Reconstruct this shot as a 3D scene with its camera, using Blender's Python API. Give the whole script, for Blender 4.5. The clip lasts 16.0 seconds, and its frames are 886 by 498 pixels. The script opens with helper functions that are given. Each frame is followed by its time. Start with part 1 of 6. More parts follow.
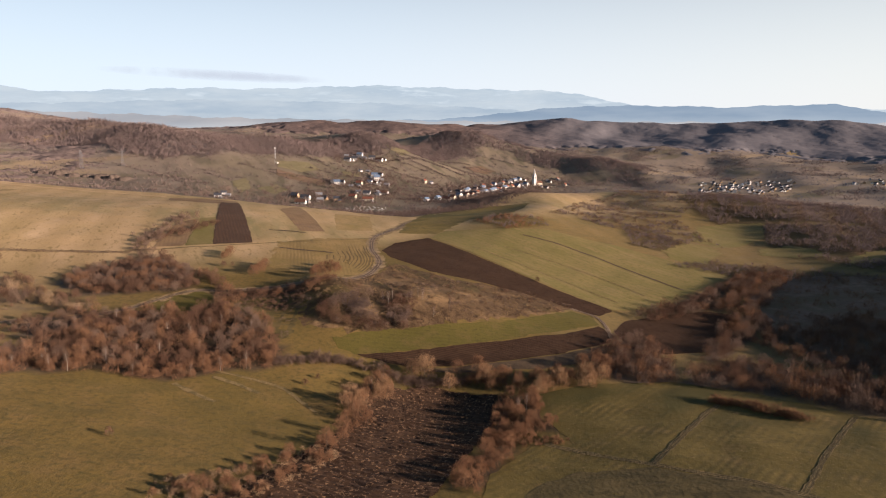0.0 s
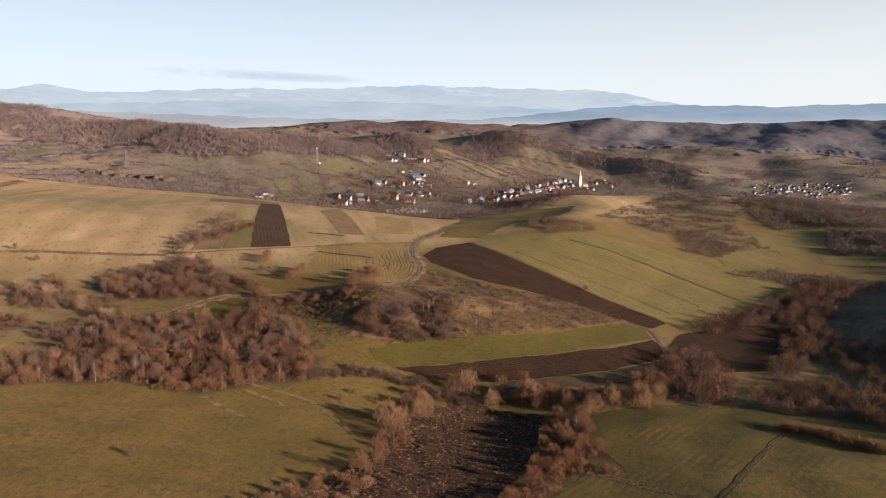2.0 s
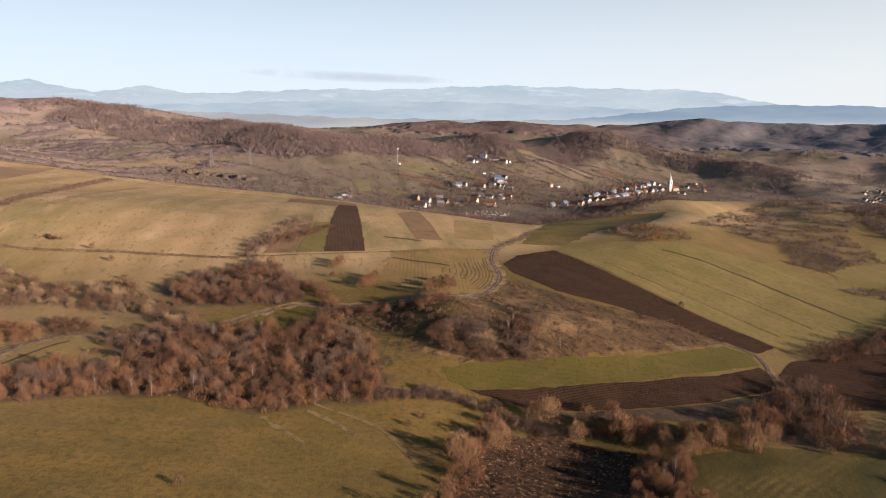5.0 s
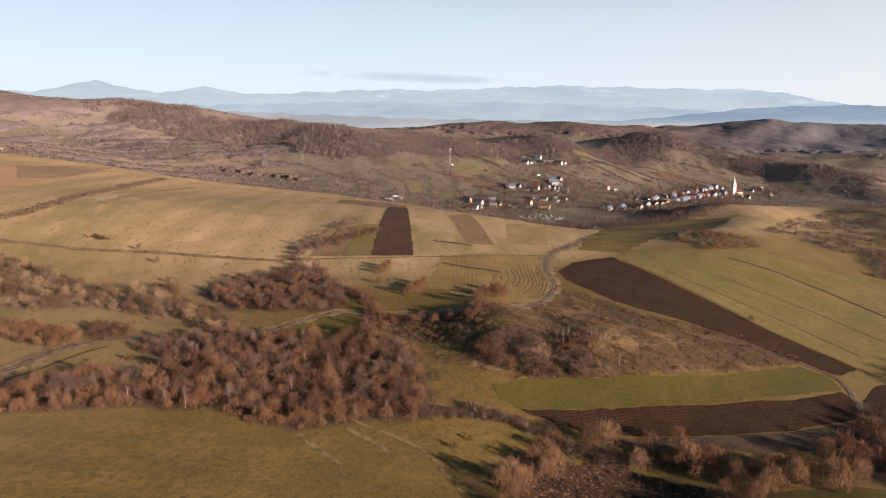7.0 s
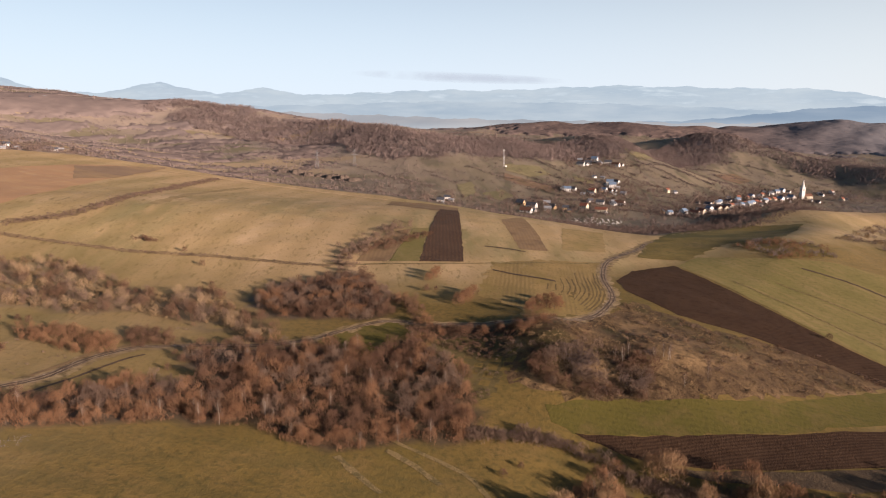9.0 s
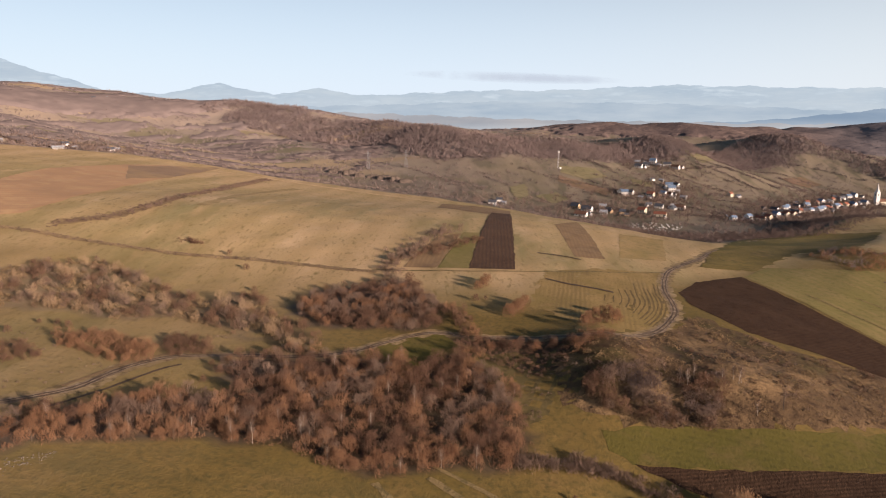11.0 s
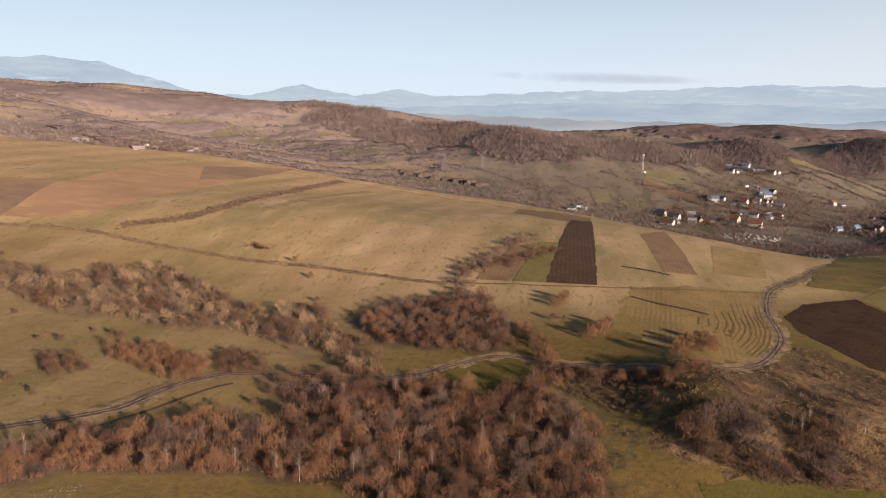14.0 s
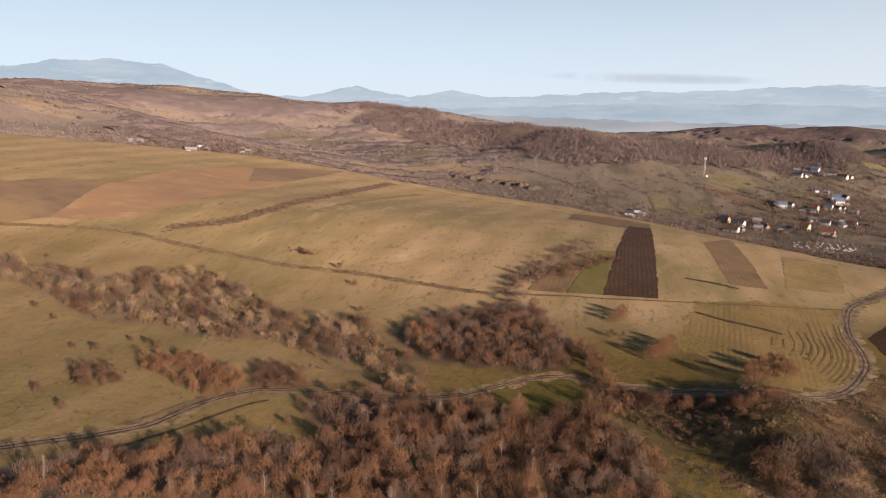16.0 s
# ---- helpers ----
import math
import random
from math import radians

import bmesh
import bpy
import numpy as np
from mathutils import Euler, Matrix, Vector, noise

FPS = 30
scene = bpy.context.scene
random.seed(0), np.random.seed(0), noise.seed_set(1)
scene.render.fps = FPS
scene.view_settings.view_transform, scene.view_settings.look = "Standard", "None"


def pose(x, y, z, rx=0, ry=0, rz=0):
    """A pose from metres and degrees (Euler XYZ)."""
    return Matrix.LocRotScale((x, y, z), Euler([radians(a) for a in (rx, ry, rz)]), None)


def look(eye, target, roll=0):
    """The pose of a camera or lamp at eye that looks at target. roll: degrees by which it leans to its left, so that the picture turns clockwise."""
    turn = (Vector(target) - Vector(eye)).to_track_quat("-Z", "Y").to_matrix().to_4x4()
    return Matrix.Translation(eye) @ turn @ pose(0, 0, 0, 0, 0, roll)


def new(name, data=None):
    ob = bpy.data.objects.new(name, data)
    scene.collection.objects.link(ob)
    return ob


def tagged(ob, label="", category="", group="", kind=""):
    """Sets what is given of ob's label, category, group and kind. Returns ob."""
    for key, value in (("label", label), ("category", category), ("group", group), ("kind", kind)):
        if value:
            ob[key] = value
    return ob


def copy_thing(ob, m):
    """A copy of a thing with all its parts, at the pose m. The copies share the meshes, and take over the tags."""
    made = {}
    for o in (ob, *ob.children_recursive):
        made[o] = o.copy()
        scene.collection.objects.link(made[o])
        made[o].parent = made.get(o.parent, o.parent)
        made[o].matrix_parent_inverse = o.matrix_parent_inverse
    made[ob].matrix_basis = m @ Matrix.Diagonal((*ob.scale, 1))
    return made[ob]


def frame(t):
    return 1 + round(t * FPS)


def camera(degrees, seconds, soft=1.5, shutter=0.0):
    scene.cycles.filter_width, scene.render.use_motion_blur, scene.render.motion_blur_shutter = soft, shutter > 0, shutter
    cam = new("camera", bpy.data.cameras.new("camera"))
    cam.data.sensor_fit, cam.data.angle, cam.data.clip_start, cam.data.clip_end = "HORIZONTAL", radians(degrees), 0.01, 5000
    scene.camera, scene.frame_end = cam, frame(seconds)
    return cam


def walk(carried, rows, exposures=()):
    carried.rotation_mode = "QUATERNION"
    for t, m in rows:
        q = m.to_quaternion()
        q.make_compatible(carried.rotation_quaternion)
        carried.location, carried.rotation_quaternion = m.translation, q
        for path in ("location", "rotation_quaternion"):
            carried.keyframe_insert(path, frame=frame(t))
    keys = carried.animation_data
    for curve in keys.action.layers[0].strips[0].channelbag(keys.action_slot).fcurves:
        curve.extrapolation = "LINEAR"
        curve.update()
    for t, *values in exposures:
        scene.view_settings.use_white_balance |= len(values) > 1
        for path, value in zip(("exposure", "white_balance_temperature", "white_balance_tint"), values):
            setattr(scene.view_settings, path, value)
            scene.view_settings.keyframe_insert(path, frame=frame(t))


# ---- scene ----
# The flight: seconds, eye (m), heading (to the left), pitch, roll (degrees).
cam = camera(64.21, 16.0, soft=1.1)
ROWS = [
    (0.0, -0.00, 0.00, 120.00, -0.000, -10.703, -0.037),
    (1.0, -0.53, 9.75, 120.22, 1.418, -10.718, -0.067),
    (2.0, -1.17, 19.38, 120.29, 3.433, -10.712, -0.090),
    (3.0, -1.94, 29.05, 120.16, 5.630, -10.701, -0.086),
    (4.0, -2.87, 38.77, 119.89, 7.838, -10.686, -0.063),
    (5.0, -4.00, 48.49, 119.53, 10.015, -10.668, -0.036),
    (6.0, -5.36, 58.13, 119.19, 12.172, -10.645, -0.018),
    (7.0, -6.96, 67.62, 118.93, 14.331, -10.621, -0.013),
    (8.0, -8.84, 76.90, 118.80, 16.500, -10.598, -0.017),
    (9.0, -11.01, 85.96, 118.81, 18.669, -10.579, -0.022),
    (10.0, -13.52, 94.82, 118.91, 20.819, -10.567, -0.017),
    (11.0, -16.36, 103.54, 119.06, 22.937, -10.557, 0.004),
    (12.0, -19.56, 112.17, 119.20, 25.023, -10.544, 0.042),
    (13.0, -23.12, 120.76, 119.26, 27.096, -10.519, 0.088),
    (14.0, -27.00, 129.31, 119.26, 29.191, -10.477, 0.127),
    (15.0, -31.18, 137.72, 119.27, 31.322, -10.426, 0.147),
    (16.0, -35.59, 145.72, 119.53, 33.439, -10.399, 0.156),
]


def aimed(x, y, z, heading, pitch, roll):
    h, p = radians(heading), radians(pitch)
    way = Vector((-math.sin(h) * math.cos(p), math.cos(h) * math.cos(p), math.sin(p)))
    return look((x, y, z), Vector((x, y, z)) + way, roll)


walk(cam, [(t, aimed(*row)) for t, *row in ROWS], [(0.0, 1.37), (4.0, 1.35), (8.0, 1.31), (12.0, 1.25), (16.0, 1.20)])

# ---- light ----
SUN_FROM, SUN_UP = -15.0, 10.5  # degrees: direction of the sun from the +x axis, and its height
sun = new("sun", bpy.data.lights.new("sun", "SUN"))
sun.data.energy, sun.data.angle, sun.data.color = 5.0, radians(0.6), (1.0, 0.765, 0.635)
sa, se = radians(SUN_FROM), radians(SUN_UP)
TO_SUN = Vector((math.cos(sa) * math.cos(se), math.sin(sa) * math.cos(se), math.sin(se)))
sun.matrix_world = look(TO_SUN * 1000, (0, 0, 0))
world = bpy.data.worlds.new("world")
scene.world, world.use_nodes = world, True
sky = world.node_tree.nodes.new("ShaderNodeTexSky")
sky.sky_type, sky.sun_disc = "NISHITA", False
sky.sun_elevation, sky.sun_rotation = se, math.pi / 2 - sa
sky.altitude, sky.air_density, sky.dust_density, sky.ozone_density = 300, 1.0, 0.5, 2.5
# winter haze makes the sky pale towards the horizon
wn, wl = world.node_tree.nodes, world.node_tree.links
way = wn.new("ShaderNodeTexCoord")
split = wn.new("ShaderNodeSeparateXYZ")
wl.new(way.outputs["Generated"], split.inputs[0])
milk = wn.new("ShaderNodeMapRange")
milk.interpolation_type = "SMOOTHSTEP"
for k, v in zip((1, 2, 3, 4), (-0.02, 0.45, 0.86, 0.0)):
    milk.inputs[k].default_value = v
wl.new(split.outputs[2], milk.inputs[0])
pale = wn.new("ShaderNodeMix")
pale.data_type = "RGBA"
wl.new(milk.outputs[0], pale.inputs[0])
wl.new(sky.outputs[0], pale.inputs[6])
glow = wn.new("ShaderNodeVectorMath")
glow.operation = "DOT_PRODUCT"
wl.new(way.outputs["Generated"], glow.inputs[0])
glow.inputs[1].default_value = TO_SUN
side = wn.new("ShaderNodeMapRange")
side.interpolation_type = "SMOOTHSTEP"
for k, v in zip((1, 2, 3, 4), (-0.75, 0.65, 0.0, 1.0)):
    side.inputs[k].default_value = v
wl.new(glow.outputs["Value"], side.inputs[0])
milky = wn.new("ShaderNodeMix")
milky.data_type = "RGBA"
wl.new(side.outputs[0], milky.inputs[0])
milky.inputs[6].default_value, milky.inputs[7].default_value = (8.25, 9.3, 10.9, 1), (9.3, 9.2, 9.1, 1)
wl.new(milky.outputs[2], pale.inputs[7])
wl.new(pale.outputs[2], wn["Background"].inputs[0])
wn["Background"].inputs[1].default_value = 0.0425


# ---- materials ----
def ramp_mix(nt, fac, a, b):
    n = nt.nodes.new("ShaderNodeMix")
    n.data_type = "RGBA"
    for k, v in ((6, a), (7, b)):
        if hasattr(v, "is_linked"):
            nt.links.new(v, n.inputs[k])
        else:
            n.inputs[k].default_value = (*v, 1)
    if hasattr(fac, "is_linked"):
        nt.links.new(fac, n.inputs[0])
    else:
        n.inputs[0].default_value = fac
    return n.outputs[2]


def noise_at(nt, metres, detail=4.0, rough=0.55, low=0.35, high=0.65, vec=None, stretch=None):
    """A noise with features of about that many metres, spread to 0..1 between low and high."""
    if vec is None:
        vec = nt.nodes.new("ShaderNodeNewGeometry").outputs["Position"]
    if stretch:
        mp = nt.nodes.new("ShaderNodeMapping")
        mp.vector_type = "TEXTURE"
        mp.inputs["Rotation"].default_value = (0, 0, radians(stretch[0]))
        mp.inputs["Scale"].default_value = (stretch[1], 1, 1)
        nt.links.new(vec, mp.inputs[0])
        vec = mp.outputs[0]
    n = nt.nodes.new("ShaderNodeTexNoise")
    n.inputs["Scale"].default_value = 1.0 / metres
    n.inputs["Detail"].default_value, n.inputs["Roughness"].default_value = detail, rough
    nt.links.new(vec, n.inputs["Vector"])
    r = nt.nodes.new("ShaderNodeMapRange")
    r.inputs[1].default_value, r.inputs[2].default_value = low, high
    nt.links.new(n.outputs[0], r.inputs[0])
    return r.outputs[0]


def bands(nt, degrees, metres, warp=1.5):
    """Parallel lines that far apart, running in that direction."""
    geo = nt.nodes.new("ShaderNodeNewGeometry").outputs["Position"]
    mp = nt.nodes.new("ShaderNodeMapping")
    mp.inputs["Rotation"].default_value = (0, 0, radians(90 - degrees))
    nt.links.new(geo, mp.inputs[0])
    w = nt.nodes.new("ShaderNodeTexWave")
    w.inputs["Scale"].default_value = 2 * math.pi / (20 * metres)
    w.inputs["Distortion"].default_value, w.inputs["Detail"].default_value = warp, 2.0
    w.inputs["Detail Scale"].default_value = 0.6
    nt.links.new(mp.outputs[0], w.inputs[0])
    return w.outputs["Fac"]


def material(name, base, layers=(), rough=0.9, bump=(), spec=0.14, extra=None, tone_scale=0.82):
    """base colour; layers of (colour, metres, low, high[, stretch]); bump of (metres, height); the last factor scales
    every colour evenly.
    """
    m = bpy.data.materials.new(name)
    m.use_nodes = True
    nt = m.node_tree
    p = nt.nodes["Principled BSDF"]
    p.inputs["Roughness"].default_value, p.inputs["Specular IOR Level"].default_value = rough, spec
    col = base
    for colour, metres, low, high, *rest in layers:
        col = ramp_mix(nt, noise_at(nt, metres, low=low, high=high, stretch=rest[0] if rest else None), col, colour)
    if extra:
        col = extra(nt, col)
    # one even factor over the whole colour, no moisture meant
    wet = nt.nodes.new("ShaderNodeMix")
    wet.data_type, wet.blend_type = "RGBA", "MULTIPLY"
    wet.inputs[0].default_value, wet.inputs[7].default_value = 1.0, (tone_scale, tone_scale, tone_scale, 1)
    if hasattr(col, "is_linked"):
        nt.links.new(col, wet.inputs[6])
    else:
        wet.inputs[6].default_value = (*col, 1)
    nt.links.new(wet.outputs[2], p.inputs["Base Color"])
    last = None
    for metres, tall in bump:
        b = nt.nodes.new("ShaderNodeBump")
        b.inputs["Distance"].default_value = tall
        nt.links.new(noise_at(nt, metres, low=0.2, high=0.8), b.inputs["Height"])
        if last:
            nt.links.new(last, b.inputs["Normal"])
        last = b.outputs[0]
    if last:
        nt.links.new(last, p.inputs["Normal"])
    return m


def with_bands(degrees, metres, colour, strength=0.6, warp=1.5):
    def extra(nt, col):
        k = nt.nodes.new("ShaderNodeMath")
        k.operation = "MULTIPLY"
        k.inputs[1].default_value = strength
        nt.links.new(bands(nt, degrees, metres, warp), k.inputs[0])
        return ramp_mix(nt, k.outputs[0], col, colour)
    return extra


def land_cover(nt, col):
    """Lush valley grass, scrub and fallen leaves where wooded; haze and shade coloured in."""
    lush = nt.nodes.new("ShaderNodeAttribute")
    lush.attribute_name = "lush"
    green = ramp_mix(nt, noise_at(nt, 55, low=0.36, high=0.66), (0.138, 0.099, 0.028), (0.182, 0.121, 0.038))
    green = ramp_mix(nt, noise_at(nt, 14, low=0.50, high=0.80), green, (0.186, 0.121, 0.046))
    green = ramp_mix(nt, noise_at(nt, 9, low=0.46, high=0.72, stretch=(14, 4)), green, (0.118, 0.088, 0.029))
    green = ramp_mix(nt, noise_at(nt, 2.0, low=0.46, high=0.74), green, (0.092, 0.073, 0.025))
    strips = nt.nodes.new("ShaderNodeMath")
    strips.operation, strips.inputs[1].default_value = "MULTIPLY", 0.30
    nt.links.new(bands(nt, 106, 27.0, 1.2), strips.inputs[0])
    col = ramp_mix(nt, strips.outputs[0], col, (0.225, 0.160, 0.062))
    col = ramp_mix(nt, lush.outputs["Fac"], col, green)
    up = nt.nodes.new("ShaderNodeAttribute")
    up.attribute_name = "upland"
    # upland and far wood-floor colours are lifted and greyed to stand for haze
    dull = ramp_mix(nt, noise_at(nt, 60, low=0.40, high=0.60, stretch=(115, 3.5)), (0.180, 0.148, 0.100), (0.238, 0.192, 0.132))
    dull = ramp_mix(nt, noise_at(nt, 22, low=0.50, high=0.64, stretch=(115, 5)), dull, (0.128, 0.112, 0.070))
    haze_mask = nt.nodes.new("ShaderNodeAttribute")
    haze_mask.attribute_name = "hazy_heath"
    pale = ramp_mix(nt, noise_at(nt, 70, low=0.38, high=0.62), (0.250, 0.200, 0.165), (0.330, 0.262, 0.205))
    pale = ramp_mix(nt, noise_at(nt, 90, low=0.53, high=0.60, stretch=(35, 3.5)), pale, (0.430, 0.315, 0.185))
    pale = ramp_mix(nt, noise_at(nt, 60, low=0.55, high=0.62, stretch=(30, 3)), pale, (0.190, 0.165, 0.095))
    dull = ramp_mix(nt, haze_mask.outputs["Fac"], dull, pale)
    col = ramp_mix(nt, up.outputs["Fac"], col, dull)
    at = nt.nodes.new("ShaderNodeAttribute")
    at.attribute_name = "wooded"
    brown = ramp_mix(nt, noise_at(nt, 60, low=0.3, high=0.7), (0.195, 0.160, 0.152), (0.240, 0.192, 0.172))
    brown = ramp_mix(nt, noise_at(nt, 9, low=0.4, high=0.7), brown, (0.13, 0.095, 0.075))
    hazy_heath = ramp_mix(nt, noise_at(nt, 30, low=0.35, high=0.65), (0.245, 0.195, 0.175), (0.310, 0.240, 0.198))
    hazy_heath = ramp_mix(nt, noise_at(nt, 80, low=0.53, high=0.61, stretch=(35, 3.5)), hazy_heath, (0.400, 0.290, 0.175))
    brown = ramp_mix(nt, haze_mask.outputs["Fac"], brown, hazy_heath)
    # near wood floor: fallen leaves, darkened further for the shade under trees
    shaded_litter = ramp_mix(nt, noise_at(nt, 7, low=0.35, high=0.7), (0.052, 0.037, 0.024), (0.090, 0.064, 0.040))
    brown = ramp_mix(nt, lush.outputs["Fac"], brown, shaded_litter)
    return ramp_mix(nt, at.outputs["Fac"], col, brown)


def grazed(nt, col):
    """Darker lush swathes and fine drill lines over the pasture."""
    lines = nt.nodes.new("ShaderNodeMath")
    lines.operation = "MULTIPLY"
    nt.links.new(bands(nt, 50, 3.4, 3.0), lines.inputs[0])
    nt.links.new(noise_at(nt, 28, 2.0, low=0.42, high=0.72), lines.inputs[1])
    col = ramp_mix(nt, lines.outputs[0], col, (0.085, 0.070, 0.024))
    return ramp_mix(nt, noise_at(nt, 34, 2.0, low=0.53, high=0.66, stretch=(50, 2.5)), col, (0.078, 0.068, 0.020))


OCHRE, OLIVE, STRAW, MOSS = (0.460, 0.322, 0.172), (0.350, 0.262, 0.126), (0.56, 0.400, 0.240), (0.250, 0.208, 0.096)
M_LAND = material("winter_grass", OLIVE, [(OCHRE, 170, 0.40, 0.62), (MOSS, 60, 0.50, 0.70, (106, 3)), (STRAW, 34, 0.55, 0.78, (106, 2.2)), (OCHRE, 9, 0.50, 0.80, (112, 4)), ((0.20, 0.150, 0.062), 3.0, 0.56, 0.76, (112, 3)), ((0.15, 0.115, 0.046), 1.4, 0.58, 0.80)],
                  bump=((4.0, 0.18), (0.7, 0.08)), extra=land_cover)
M_PASTURE = material("green_pasture", (0.138, 0.103, 0.028), [((0.188, 0.138, 0.041), 34, 0.42, 0.62), ((0.235, 0.158, 0.060), 14, 0.54, 0.76), ((0.105, 0.086, 0.025), 5, 0.5, 0.75), ((0.268, 0.194, 0.091), 1.2, 0.60, 0.8), ((0.097, 0.068, 0.034), 2.0, 0.62, 0.8)], bump=((2.5, 0.10), (0.6, 0.05)), extra=grazed)
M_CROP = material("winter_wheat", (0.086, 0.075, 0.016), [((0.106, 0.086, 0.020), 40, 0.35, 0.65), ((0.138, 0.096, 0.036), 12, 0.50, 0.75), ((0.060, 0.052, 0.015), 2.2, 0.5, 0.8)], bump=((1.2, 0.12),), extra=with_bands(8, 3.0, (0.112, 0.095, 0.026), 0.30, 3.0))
M_HILL_CROP = material("sown_hillside", (0.172, 0.143, 0.048), [((0.214, 0.165, 0.064), 45, 0.38, 0.62), ((0.250, 0.182, 0.082), 12, 0.52, 0.76, (-46, 4)), ((0.120, 0.104, 0.029), 3, 0.5, 0.8)], bump=((1.5, 0.15),), extra=with_bands(-46, 7.0, (0.144, 0.130, 0.037), 0.28, 4.0))
M_PLOUGH = material("ploughed_soil", (0.056, 0.033, 0.021), [((0.074, 0.044, 0.027), 16, 0.4, 0.65), ((0.036, 0.020, 0.012), 3.5, 0.5, 0.75), ((0.090, 0.050, 0.026), 0.9, 0.58, 0.8)], rough=0.95, spec=0.05, bump=((0.9, 0.25), (0.35, 0.12)), extra=with_bands(32, 1.7, (0.023, 0.014, 0.009), 0.5, 2.0))
M_PLOUGH_STRIP = material("ploughed_strip_soil", (0.085, 0.046, 0.026), [((0.105, 0.060, 0.036), 16, 0.4, 0.65), ((0.05, 0.03, 0.02), 3.5, 0.5, 0.75), ((0.17, 0.098, 0.055), 1.5, 0.56, 0.72)], rough=0.95, bump=((0.9, 0.35),), extra=with_bands(109, 2.4, (0.046, 0.028, 0.019), 0.5, 2.5))
M_CLODS = material("turned_clods", (0.062, 0.036, 0.021), [((0.088, 0.050, 0.028), 7, 0.4, 0.65), ((0.024, 0.015, 0.010), 1.8, 0.50, 0.70), ((0.030, 0.018, 0.012), 11, 0.55, 0.68), ((0.270, 0.168, 0.092), 1.2, 0.56, 0.68)], rough=0.95, bump=((0.45, 0.25),))
M_BARE = material("bare_red_soil", (0.430, 0.262, 0.140), [((0.365, 0.225, 0.126), 60, 0.4, 0.6), ((0.460, 0.302, 0.158), 14, 0.5, 0.75)], bump=((1.5, 0.15),), extra=with_bands(60, 6, (0.33, 0.208, 0.125), 0.3))
M_BARE_DARK = material("bare_brown_soil", (0.260, 0.175, 0.110), [((0.33, 0.225, 0.115), 70, 0.4, 0.6), ((0.21, 0.145, 0.095), 14, 0.5, 0.75)], bump=((1.5, 0.15),))
M_STUBBLE = material("grey_stubble", (0.086, 0.060, 0.036), [((0.058, 0.041, 0.026), 8, 0.45, 0.65), ((0.128, 0.092, 0.054), 2.5, 0.55, 0.8)], bump=((0.8, 0.2),))
M_FALLOW = material("dull_fallow", (0.215, 0.140, 0.095), [((0.165, 0.118, 0.066), 40, 0.42, 0.6), ((0.27, 0.175, 0.12), 12, 0.5, 0.7), ((0.12, 0.08, 0.055), 3, 0.5, 0.75)], bump=((1.5, 0.2),))
M_LOWER = material("tussocky_grass", (0.102, 0.079, 0.031), [((0.138, 0.103, 0.042), 16, 0.42, 0.62), ((0.074, 0.058, 0.024), 5, 0.46, 0.64), ((0.150, 0.110, 0.048), 1.6, 0.58, 0.78)], bump=((1.6, 0.12),))
M_PRESSED = material("pressed_grass", (0.120, 0.090, 0.038), [((0.092, 0.069, 0.030), 4, 0.42, 0.62), ((0.135, 0.098, 0.050), 2, 0.56, 0.74)], bump=((0.8, 0.15),))
M_STREAK = material("olive_grass_strip", (0.300, 0.215, 0.105), [((0.235, 0.172, 0.078), 14, 0.42, 0.62), ((0.36, 0.26, 0.13), 5, 0.5, 0.72)], bump=((1.5, 0.15),))
M_PLOT = material("olive_garden_plot", (0.205, 0.176, 0.092), [((0.262, 0.214, 0.120), 22, 0.42, 0.62), ((0.150, 0.130, 0.066), 7, 0.5, 0.7)], bump=((1.5, 0.15),), extra=with_bands(-32, 6.0, (0.160, 0.140, 0.072), 0.4))
M_DRY = material("dead_bracken_grass", (0.100, 0.064, 0.033), [((0.220, 0.143, 0.072), 20, 0.46, 0.62), ((0.080, 0.060, 0.024), 26, 0.54, 0.68), ((0.044, 0.026, 0.015), 5, 0.50, 0.72), ((0.153, 0.099, 0.052), 1.6, 0.60, 0.78), ((0.034, 0.022, 0.013), 1.1, 0.58, 0.75)], bump=((3.0, 0.4), (0.8, 0.22)))
M_PALE = material("pale_fallow", (0.255, 0.168, 0.088), [((0.185, 0.12, 0.065), 10, 0.45, 0.65)], bump=((1.0, 0.2),), extra=with_bands(107, 2.6, (0.17, 0.112, 0.064), 0.45))
def swaths(nt, col):
    """Dark cut swaths, closer and stronger towards the lane."""
    w = nt.nodes.new("ShaderNodeMath")
    w.operation = "MULTIPLY"
    nt.links.new(bands(nt, 102, 2.3, 2.2), w.inputs[0])
    nt.links.new(noise_at(nt, 24, 3.0, low=0.46, high=0.66, stretch=(102, 3)), w.inputs[1])
    col = ramp_mix(nt, w.outputs[0], col, (0.185, 0.130, 0.052))
    return ramp_mix(nt, noise_at(nt, 7, low=0.56, high=0.70, stretch=(99, 6)), col, (0.195, 0.136, 0.056))


M_MOWN = material("mown_meadow", (0.300, 0.205, 0.082), [((0.225, 0.162, 0.058), 24, 0.4, 0.62), ((0.276, 0.184, 0.075), 5, 0.52, 0.75), ((0.110, 0.083, 0.032), 1.5, 0.55, 0.75)], bump=((1.2, 0.15),), extra=swaths)
M_SWATH = material("cut_swath", (0.155, 0.108, 0.046), [((0.112, 0.080, 0.035), 5, 0.42, 0.62), ((0.22, 0.150, 0.062), 2, 0.55, 0.72)], bump=((0.6, 0.1),))
M_FAINT = material("thin_meadow", (0.275, 0.200, 0.080), [((0.34, 0.235, 0.105), 20, 0.4, 0.62), ((0.20, 0.155, 0.06), 4, 0.5, 0.75)], bump=((1.0, 0.15),))
